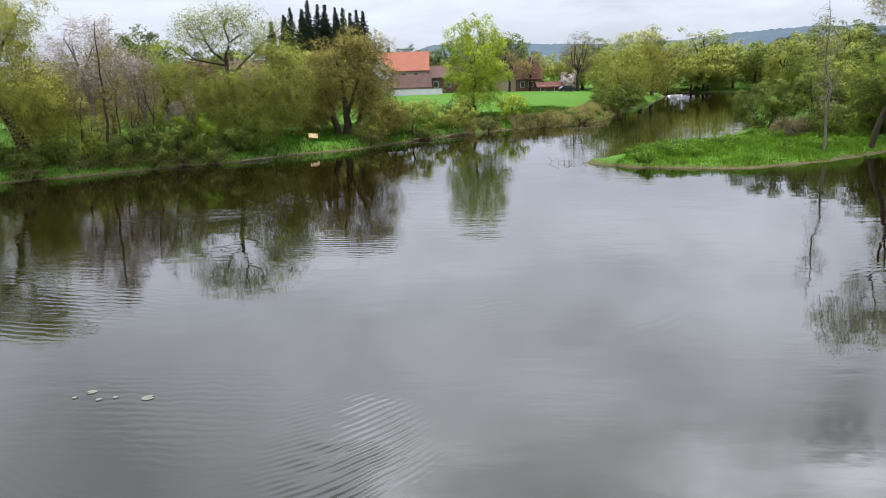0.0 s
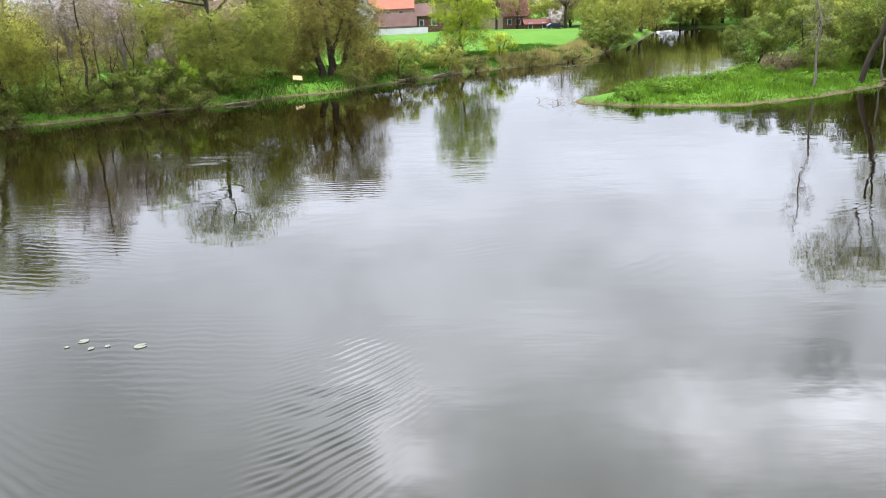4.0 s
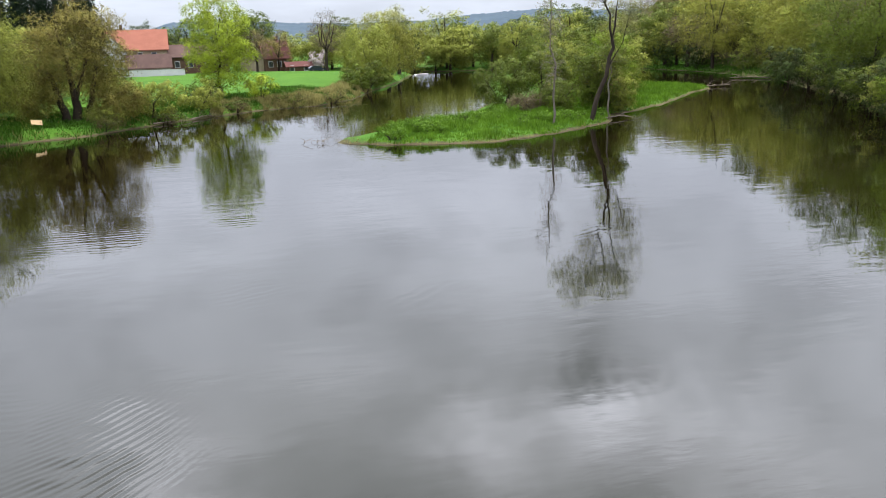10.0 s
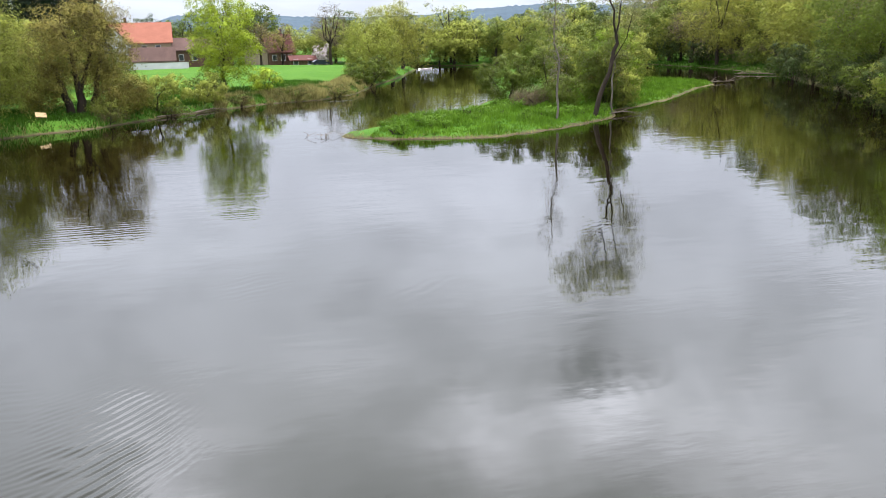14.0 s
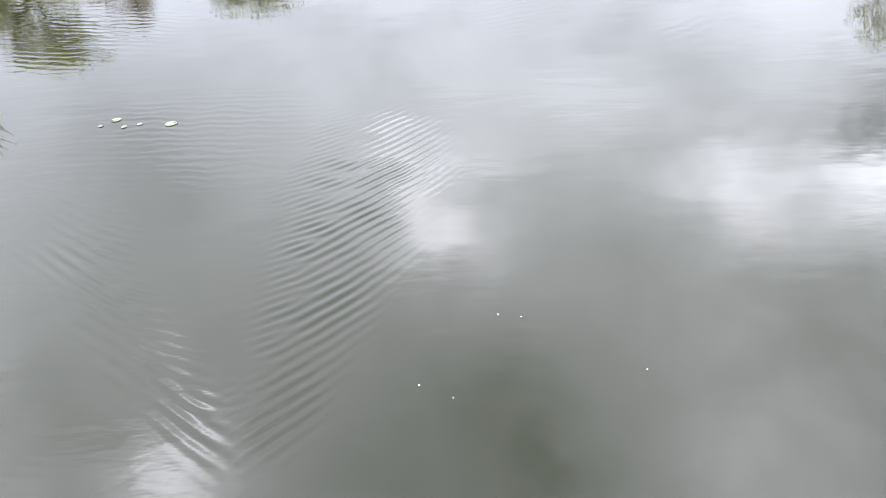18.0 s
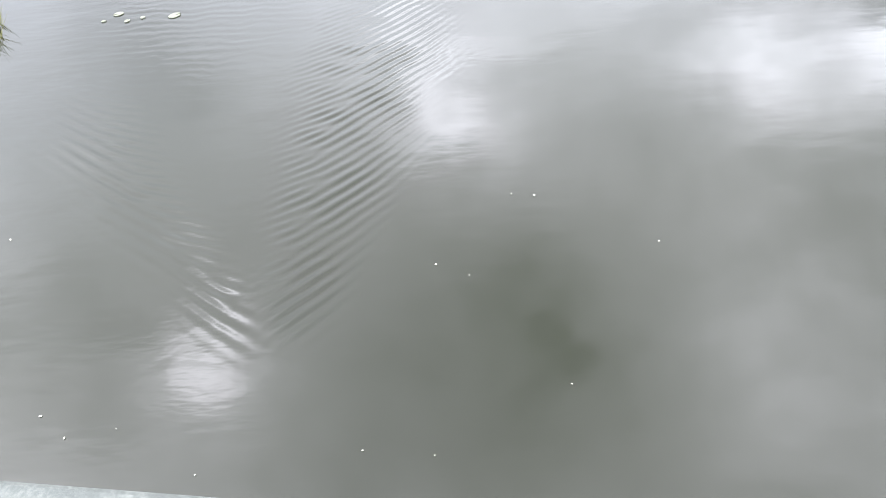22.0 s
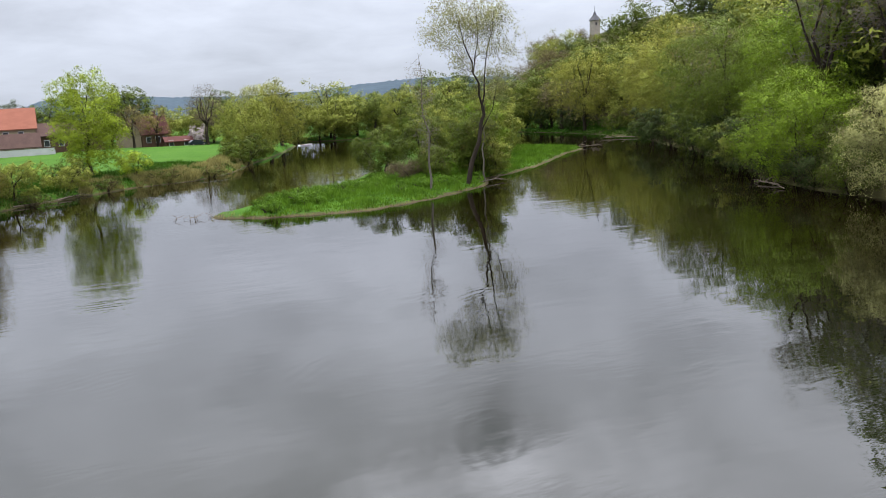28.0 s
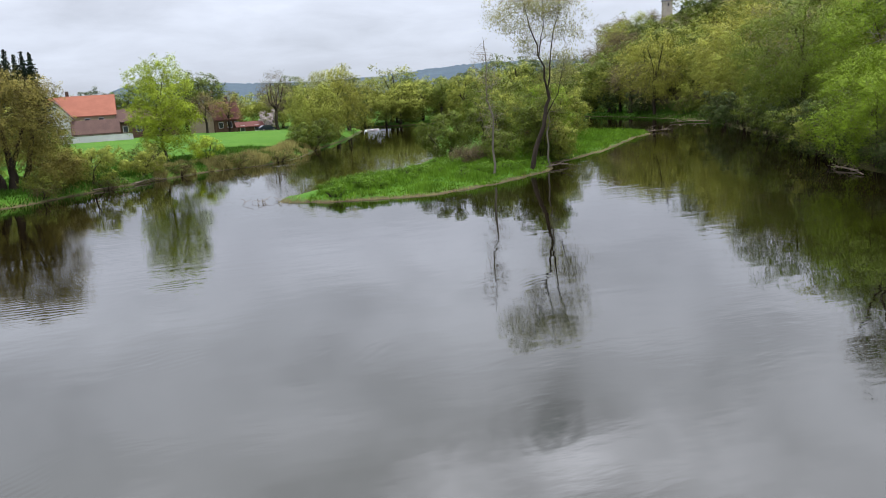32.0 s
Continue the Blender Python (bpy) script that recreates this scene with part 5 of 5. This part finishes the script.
def house_body(w, d, eave, ridge):
    bm = bmesh.new()
    prof = [(-d / 2, -0.6), (d / 2, -0.6), (d / 2, eave), (0, ridge), (-d / 2, eave)]
    a = [bm.verts.new((-w / 2, y, z)) for y, z in prof]
    b = [bm.verts.new((w / 2, y, z)) for y, z in prof]
    bm.faces.new(a)
    bm.faces.new(b[::-1])
    for i in range(5):
        bm.faces.new((a[i], a[(i + 1) % 5], b[(i + 1) % 5], b[i]))
    bmesh.ops.recalc_face_normals(bm, faces=bm.faces)
    return bm


def window(parent, x, y, z, w=1.0, h=1.3, face="y-"):
    """A window set on a wall: frame and pane."""
    m = pose(x, y, z, 0, 0, 0 if face == "y-" else 90 if face == "x+" else -90)
    fr = part("window", bm_mesh("window", box_bm(w + 0.2, 0.10, h + 0.2, 0.01), M_WHITE), parent, m=m)
    part("pane", bm_mesh("pane", box_bm(w, 0.06, h, 0, 0, -0.04, 0), M_GLASS), fr)
    return fr


def house(name, label, x, y, turn, w, d, eave, ridge, wall, roof, windows=(), gable_windows=(), chimney=None, group="houses beyond the meadow"):
    h = thing(name, pose(x, y, at(x, y), 0, 0, turn), label, "house", group)
    part("wall", bm_mesh("wall", house_body(w, d, eave, ridge), wall), h)
    rf = gable_roof("roof", w, d, eave, ridge, 0.45, roof, h)
    for wx, wz in windows:
        window(h, wx, -d / 2 - 0.03, wz)
    for wy, wz in gable_windows:
        window(h, w / 2 + 0.03, wy, wz, face="x+")
    if chimney is not None:
        part("chimney", bm_mesh("chimney", box_bm(0.7, 0.7, 1.8, 0.03, chimney, 0.6, ridge + 0.5), M_TILE_BROWN), rf)
    return h


barn = house("barn", "large barn with an orange tiled roof and pale walls", -9.5, 207, 0, 14, 12, 6.0, 10.4, M_CREAM, M_TILE_RED, windows=((4, 4.6), (1, 4.6)), chimney=-3)
shed = house("farm_building", "low farm building with a brown roof and white wall", -6.8, 198.5, 0, 9.5, 5, 2.0, 4.6, M_WHITE, M_TILE_BROWN, windows=())
for sx in (-1.8, 1.8):
    s = part("skylight", bm_mesh("skylight", box_bm(0.8, 0.7, 0.08, 0.01), M_WHITE), shed, m=pose(sx, -1.9, 2.75, 46, 0, 0))
house("farm_building", "long farm building with a dark brown roof", 4.5, 204, 0, 14, 8, 4.0, 6.6, M_TIMBER, M_TILE_BROWN, windows=((-5, 2.2), (-2, 2.2), (2, 2.2)))
house("house", "white gabled house beside the barn", -15, 203, 90, 9, 7, 5.5, 9.5, M_WHITE, M_TILE_BROWN, windows=((-2, 3.5), (1.5, 3.5)), gable_windows=((-1.6, 3), (1.6, 3), (0, 6)))
house("house", "half-timbered house with a dark red roof", 23.2, 210, 8, 6.5, 8, 3.6, 7.6, M_TIMBER, M_TILE_DARK, windows=((-1.8, 2.0), (0.4, 2.0), (2.2, 2.0)), chimney=1.2)
house("house", "cream gabled house beside trees", 18.2, 211, 80, 7, 6, 4.0, 7.0, M_CREAM, M_TILE_BROWN, windows=((-1.5, 2.2), (1.5, 2.2)), gable_windows=((-1.2, 2.4), (1.2, 2.4)))
house("garden_shed", "small shed with an orange roof", 28.6, 203.5, 4, 6.4, 3, 1.4, 2.3, M_TIMBER, M_TILE_DARK, windows=((-2, 0.9), (1.6, 0.9)))
house("house", "house with a reddish brown roof behind the bank trees", -32.5, 118, 20, 13, 9, 5.4, 8.2, M_WHITE, M_TILE_BROWN, windows=((-4, 3.4), (-1, 3.4), (2, 3.4), (5, 3.4)), chimney=2)

wall_low = thing("garden_wall", pose(-6.5, 191, at(-6.5, 191)), "low white garden wall on the meadow's edge", "wall")
box("wall", (15, 0.3, 1.7), (0, 0, 0.6), M_WHITE, wall_low)
box("cap", (15.1, 0.42, 0.1), (0, 0, 1.5), M_TILE_BROWN, wall_low)


def tower(x, y):
    t = thing("tower", pose(x, y, at(x, y)), "old stone tower with a pointed slate roof on the wooded hill", "tower")
    top = 34.6 - at(x, y)
    bm = bmesh.new()
    bmesh.ops.create_cone(bm, cap_ends=True, segments=8, radius1=1.95, radius2=1.85, depth=top + 1)
    bmesh.ops.translate(bm, vec=(0, 0, top / 2 - 0.5), verts=bm.verts)
    part("wall", bm_mesh("wall", bm, M_STONE), t)
    bm = bmesh.new()
    bmesh.ops.create_cone(bm, cap_ends=True, segments=8, radius1=2.35, radius2=0.9, depth=1.8)
    bmesh.ops.translate(bm, vec=(0, 0, top + 0.9), verts=bm.verts)
    r = part("roof", bm_mesh("roof", bm, M_SLATE), t)
    bm = bmesh.new()
    bmesh.ops.create_cone(bm, cap_ends=True, segments=8, radius1=0.75, radius2=0.05, depth=1.9)
    bmesh.ops.translate(bm, vec=(0, 0, top + 2.7), verts=bm.verts)
    part("lantern", bm_mesh("lantern", bm, M_SLATE), r)
    part("finial", mesh("finial", *tubes([stem([(0, 0, top + 3.2), (0, 0, top + 4.2), (0, 0, top + 5.0)], 0.09, 0.04)], 5), M_SLATE), t)
    for a in range(4):
        an = a * math.pi / 2 - math.pi * 0.62
        part("window", bm_mesh("window", box_bm(0.5, 0.12, 1.0), M_GLASS), t, m=pose(1.8 * math.cos(an), 1.8 * math.sin(an), top - 1.3, 0, 0, math.degrees(an) + 90))


tower(183.2, 237.8)


def car(x, y, turn):
    c = thing("car", pose(x, y, at(x, y), 0, 0, turn), "dark parked car beside the garden shed", "car")
    bm = bmesh.new()
    prof = [(-2.1, 0.3), (2.1, 0.3), (2.12, 0.75), (1.2, 0.92), (0.5, 1.42), (-1.2, 1.45), (-2.0, 0.95), (-2.15, 0.7)]
    a = [bm.verts.new((px, -0.85, pz)) for px, pz in prof]
    b = [bm.verts.new((px, 0.85, pz)) for px, pz in prof]
    bm.faces.new(a)
    bm.faces.new(b[::-1])
    for i in range(len(prof)):
        bm.faces.new((a[i], a[(i + 1) % len(prof)], b[(i + 1) % len(prof)], b[i]))
    bmesh.ops.recalc_face_normals(bm, faces=bm.faces)
    bmesh.ops.bevel(bm, geom=bm.edges[:], offset=0.06, segments=2, affect="EDGES")
    part("body", bm_mesh("body", bm, M_CAR), c)
    for s in (-1, 1):
        part("side_window", bm_mesh("side_window", box_bm(1.5, 0.02, 0.32, 0, -0.35, s * 0.86, 1.15), M_GLASS), c)
        for wx in (-1.3, 1.3):
            bm = bmesh.new()
            bmesh.ops.create_cone(bm, cap_ends=True, segments=16, radius1=0.32, radius2=0.32, depth=0.2)
            w = part("wheel", bm_mesh("wheel", bm, M_TYRE), c, m=pose(wx, s * 0.8, 0.32, 90, 0, 0))
            bm = bmesh.new()
            bmesh.ops.create_cone(bm, cap_ends=True, segments=12, radius1=0.19, radius2=0.19, depth=0.22)
            part("rim", bm_mesh("rim", bm, M_STONE), w)


car(32.2, 197.5, 12)


def boat(x, y, turn, length):
    b = thing("boat", pose(x, y, 0, 0, 0, turn), "small white boat moored under the willow", "boat")
    bm = bmesh.new()
    rows = []
    for s in np.linspace(-1, 1, 9):
        half = 0.75 * (1 - max(0, s) ** 2.2) * (1 - 0.15 * max(0, -s)) + 0.03
        px = s * length / 2
        zt = 0.24 + 0.12 * max(0, s) ** 2
        rows.append([bm.verts.new(p) for p in ((px, -half, zt), (px, -half * 0.7, -0.15), (px, half * 0.7, -0.15), (px, half, zt), (px, half * 0.85, zt), (px, half * 0.6, 0.1), (px, -half * 0.6, 0.1), (px, -half * 0.85, zt))])
    for r0, r1 in zip(rows, rows[1:]):
        for i in range(8):
            bm.faces.new((r0[i], r0[(i + 1) % 8], r1[(i + 1) % 8], r1[i]))
    bm.faces.new(rows[0])
    bm.faces.new(rows[-1][::-1])
    bmesh.ops.recalc_face_normals(bm, faces=bm.faces)
    part("hull", bm_mesh("hull", bm, M_BOAT), b)
    for s in (-0.2, 0.25):
        part("thwart", bm_mesh("thwart", box_bm(0.3, 1.2, 0.05, 0.01, s * length, 0, 0.24), M_BOARD), b)


boat(54.0, 179.5, 12, 3.4)

# the small pale board on the meadow bank
bd = thing("notice_board", pose(-13.4, 82.9, at(-13.4, 82.9)), "small pale board on two short posts on the bank", "board")
part("board", bm_mesh("board", box_bm(0.98, 0.06, 0.75, 0.01), M_BOARD), bd, m=pose(0, 0, 0.55, -58, 8, 16))
for px in (-0.35, 0.35):
    part("post", bm_mesh("post", box_bm(0.07, 0.07, 1.0, 0.01), M_TIMBER), bd, m=pose(px, 0.1, 0.1))


# ---- dead wood at the water's edge ----
def dead_branch(x, y, z, turn, length, seed, label, n=6, r=0.1):
    rng = np.random.default_rng(seed)
    b = thing("fallen_branch", pose(x, y, z, 0, 0, turn), label, "dead branch", "fallen branches in the water")
    main = stem([(-length / 2, 0, 0.05), (-length / 6, rng.normal() * 0.2, 0.12), (length / 6, rng.normal() * 0.2, 0.16), (length / 2, 0, 0.05)], r, r * 0.25)
    part("stem", mesh("stem", *tubes([main], 6), M_DEADWOOD, True), b)
    for k in range(n):
        s = rng.uniform(-0.3, 0.45) * length
        e = np.array([s + rng.uniform(-0.1, 0.3) * length, rng.normal() * 0.22 * length, rng.uniform(-0.1, 0.18) * length])
        ln = stem([(s, 0, 0.12), (s * 0.5 + e[0] * 0.5, e[1] * 0.5, 0.2 + e[2] * 0.6), e], r * 0.35, r * 0.1)
        part("twig", mesh("twig", *tubes([ln], 4), M_DEADWOOD, True), b)


dead_branch(55.4, 47.0, 0.05, 75, 3.6, 1, "bleached fallen branch lying at the bush in the water", 9, 0.09)
dead_branch(54.0, 44.6, 0.05, 60, 2.8, 2, "bleached twigs reaching into the water", 8, 0.06)
dead_branch(96, 115, 0.1, 140, 9, 3, "dark bent limb reaching over the water", 4, 0.16)
dead_branch(76.5, 101.5, 0.1, 10, 6, 4, "grey driftwood on the island's tail", 6, 0.12)
dead_branch(-1.5, 90.6, 0.1, 30, 6, 5, "brown fallen branches under the bank shrub", 8, 0.1)
dead_branch(2.4, 94.8, 0.1, 50, 5, 6, "brown fallen branches under the bank shrub", 8, 0.1)
dead_branch(40.8, 68.8, 0.15, 20, 4, 7, "washed-up roots at the island's edge", 8, 0.09)
dead_branch(-17.6, 74.6, 0.05, 35, 3.2, 8, "brown roots along the bank", 9, 0.08)
dead_branch(-24, 71.0, 0.05, 12, 3.0, 9, "brown roots along the bank", 9, 0.08)


# ---- grass, reeds and floating leaves ----
def blades(rng, P, height, width, lean=0.35):
    n = len(P)
    h = height * rng.uniform(0.5, 1.4, size=n)
    a = rng.uniform(0, 2 * math.pi, size=n)
    d = np.column_stack([np.cos(a), np.sin(a), np.zeros(n)]) * width * 0.5
    t = P + np.column_stack([rng.normal(size=n) * lean * h, rng.normal(size=n) * lean * h, h])
    return np.stack([P - d, P + d, t], 1).reshape(-1, 3), np.arange(3 * n).reshape(-1, 3)


def scatter(rng, n, x0, x1, y0, y1, test):
    P = np.column_stack([rng.uniform(x0, x1, n), rng.uniform(y0, y1, n)])
    return P[test(P)]


def grass_sheet(label, seed, n, rect, test, height, width, mat=M_GRASS_SHADED):
    rng = np.random.default_rng(seed)
    P = scatter(rng, n, *rect, test)
    Z = land_height(P)
    ok = Z > 0.02
    P3 = np.column_stack([P, Z])[ok]
    tall = 0.45 + 0.8 * np.clip(wobble(P[ok], 0.9, 3) + 0.4, 0, 1.4) * (1 + 0.5 * wobble(P[ok], 3.3, 1))
    V, F = blades(rng, P3, 1.0, width)
    V = V.reshape(-1, 3, 3)
    V[:, 2] = V[:, 0] * 0.5 + V[:, 1] * 0.5 + (V[:, 2] - (V[:, 0] + V[:, 1]) / 2) * (height * tall)[:, None]
    ob = new("grass", mesh("grass", V.reshape(-1, 3), F, mat))
    tagged(ob, label, "grass", kind="stuff")


grass_sheet("lush bright green grass on the island", 301, 230000, (10, 80, 56, 118), lambda P: inside(P, ISLAND) & (dist_to(P, ISLAND) > 0.2 + 0.35 * (wobble(P, 1.1, 7) + 0.6)) & (P[:, 1] < 1.05 * P[:, 0] + 48), 0.42, 0.09, M_LUSH)
grass_sheet("dry brown grass along the island's edge", 302, 40000, (10, 80, 56, 118), lambda P: inside(P, ISLAND) & (dist_to(P, ISLAND) < 0.9), 0.2, 0.06, M_REED)
grass_sheet("green grass on the meadow bank", 303, 200000, (-46, 30, 56, 126), lambda P: inside(P, LEFT_LAND) & (dist_to(P, LEFT_BANK, False) < 13) & (dist_to(P, LEFT_BANK, False) > 0.2), 0.42, 0.10)
grass_sheet("pale dry sedge along the water", 304, 150000, (-46, 30, 56, 126), lambda P: inside(P, LEFT_LAND) & (dist_to(P, LEFT_BANK, False) < 1.1), 0.34, 0.06, M_REED)
grass_sheet("tall dry brown grass on the meadow bank", 306, 160000, (3, 30, 96, 128), lambda P: inside(P, LEFT_LAND) & (dist_to(P, LEFT_BANK, False) < 5.0) & (wobble(P, 0.5, 5) > -0.35), 0.75, 0.11, M_REED)
grass_sheet("green grass at the foot of the wooded bank", 305, 60000, (90, 125, 105, 165), lambda P: inside(P, RIGHT_LAND) & (dist_to(P, RIGHT_BANK, False) < 12), 0.35, 0.12)


wd = np.random.default_rng(320)
for i in range(84):
    u = wd.uniform(0, 1)
    x, y = 15 + 26 * u + wd.normal() * 0.8, 62.6 + 6 * u + wd.uniform(-1.5, 6 + 6 * u)
    if inside(np.array([[x, y]]), ISLAND)[0] and dist_to(np.array([[x, y]]), ISLAND)[0] > 1.0:
        bush("weed_clump", "lush green weed clump in the island grass", x, y, at(x, y) + wd.uniform(0.35, 0.95), wd.uniform(0.9, 2.4), M_LUSH, 600 + i, lobes=5, tufts=4, dense=2.5, spread=0.22,
             twigs=0, up=-0.05, group="weeds on the island")


def reed_bed():
    """The tussock of yellow-green sedge standing in the river below the bridge."""
    rng = np.random.default_rng(310)
    top = thing("reed_tussock", pose(-13.9, 18.2, 0), "yellow-green sedge tussock standing in the river", "reeds")
    for k, (cx, cy, rx, ry, n, h) in enumerate(((0, 0.3, 1.0, 1.5, 1900, 0.5), (-1.2, -0.2, 1.2, 1.6, 1900, 0.6), (1.3, -1.8, 0.6, 0.3, 260, 0.3))):
        a, s = rng.uniform(0, 2 * math.pi, n), np.sqrt(rng.uniform(0, 1, n))
        P = np.column_stack([cx + np.cos(a) * s * rx, cy + np.sin(a) * s * ry, np.full(n, -0.1)])
        P[:, :2] += wobble(P[:, :2], 5.0)[:, None] * 0.25
        V, F = blades(rng, P, h, 0.035, 0.5)
        tagged(part("sedge", mesh("sedge", V, F, M_REED if k == 2 else M_SEDGE), top), kind="stuff")


reed_bed()


def lily_pad(x, y, r, turn):
    bm = bmesh.new()
    n = 18
    rim = [((r * (1 + 0.05 * math.sin(5 * a)) * math.cos(a)), r * 0.85 * math.sin(a)) for a in (0.22 + (2 * math.pi - 0.44) * i / (n - 1) for i in range(n))]
    lo = [bm.verts.new((px, py, -0.008)) for px, py in rim] + [bm.verts.new((0, 0, -0.008))]
    hi = [bm.verts.new((px, py, 0.014)) for px, py in rim] + [bm.verts.new((0, 0, 0.006))]
    for i in range(n - 1):
        bm.faces.new((hi[i], hi[i + 1], hi[-1]))
        bm.faces.new((lo[-1], lo[i + 1], lo[i]))
    for i in range(n + 1):
        j = (i + 1) % (n + 1)
        bm.faces.new((lo[i], lo[j], hi[j], hi[i]))
    ob = new("lily_pad", bm_mesh("lily_pad", bm, M_LILY))
    ob.matrix_world = pose(x, y, 0.006, 0, 0, turn)
    tagged(ob, "pale floating lily leaf on the river", "lily pad", "floating lily leaves")


for x, y, r, a in ((-7.9, 19.1, 0.17, 30), (-9.6, 19.6, 0.14, 200), (-9.2, 19.1, 0.09, 80), (-8.8, 19.2, 0.08, 300), (-9.9, 19.25, 0.07, 10)):
    lily_pad(x, y, r, a)


def floating_petal(x, y, r, turn):
    bm = bmesh.new()
    bmesh.ops.create_cone(bm, cap_ends=True, segments=7, radius1=r * 0.6, radius2=r, depth=0.012)
    bmesh.ops.transform(bm, matrix=Matrix.Diagonal((1.0, 0.55, 1.0, 1)), verts=bm.verts)
    ob = new("petal", bm_mesh("petal", bm, M_PETAL))
    ob.matrix_world = pose(x, y, 0.006, 0, 0, turn)
    tagged(ob, "small white petal floating on the river", "petal", "floating petals")


for i, (x, y, r) in enumerate(((-6.4, 6.3, 0.035), (-6.9, 6.0, 0.022), (-5.9, 5.9, 0.028), (-5.2, 6.0, 0.018), (-1.76, 5.4, 0.02), (-0.84, 5.26, 0.016), (-8.6, 10.3, 0.03), (0.8, 10.2, 0.03),
                               (-0.86, 8.7, 0.028), (-0.34, 8.4, 0.022), (0.42, 10.3, 0.026), (0.96, 6.2, 0.02), (-3.9, 5.2, 0.018), (2.6, 8.8, 0.022))):
    floating_petal(x, y, r * 0.75, 47 * i)

# dead stalks standing in the shallows off the island's tip
srng = np.random.default_rng(330)
stalks = thing("dead_stalks", pose(11.2, 65.2, 0), "few dead brown stalks in the shallow water", "reeds")
for i in range(16):
    x, y = srng.normal() * 1.3, srng.normal() * 0.7
    part("stalk", mesh("stalk", *tubes([stem([(x, y, -0.2), (x + srng.normal() * 0.1, y, 0.15), (x + srng.normal() * 0.35, y, srng.uniform(0.2, 0.45))], 0.025, 0.012)], 4), M_DEADWOOD), stalks)
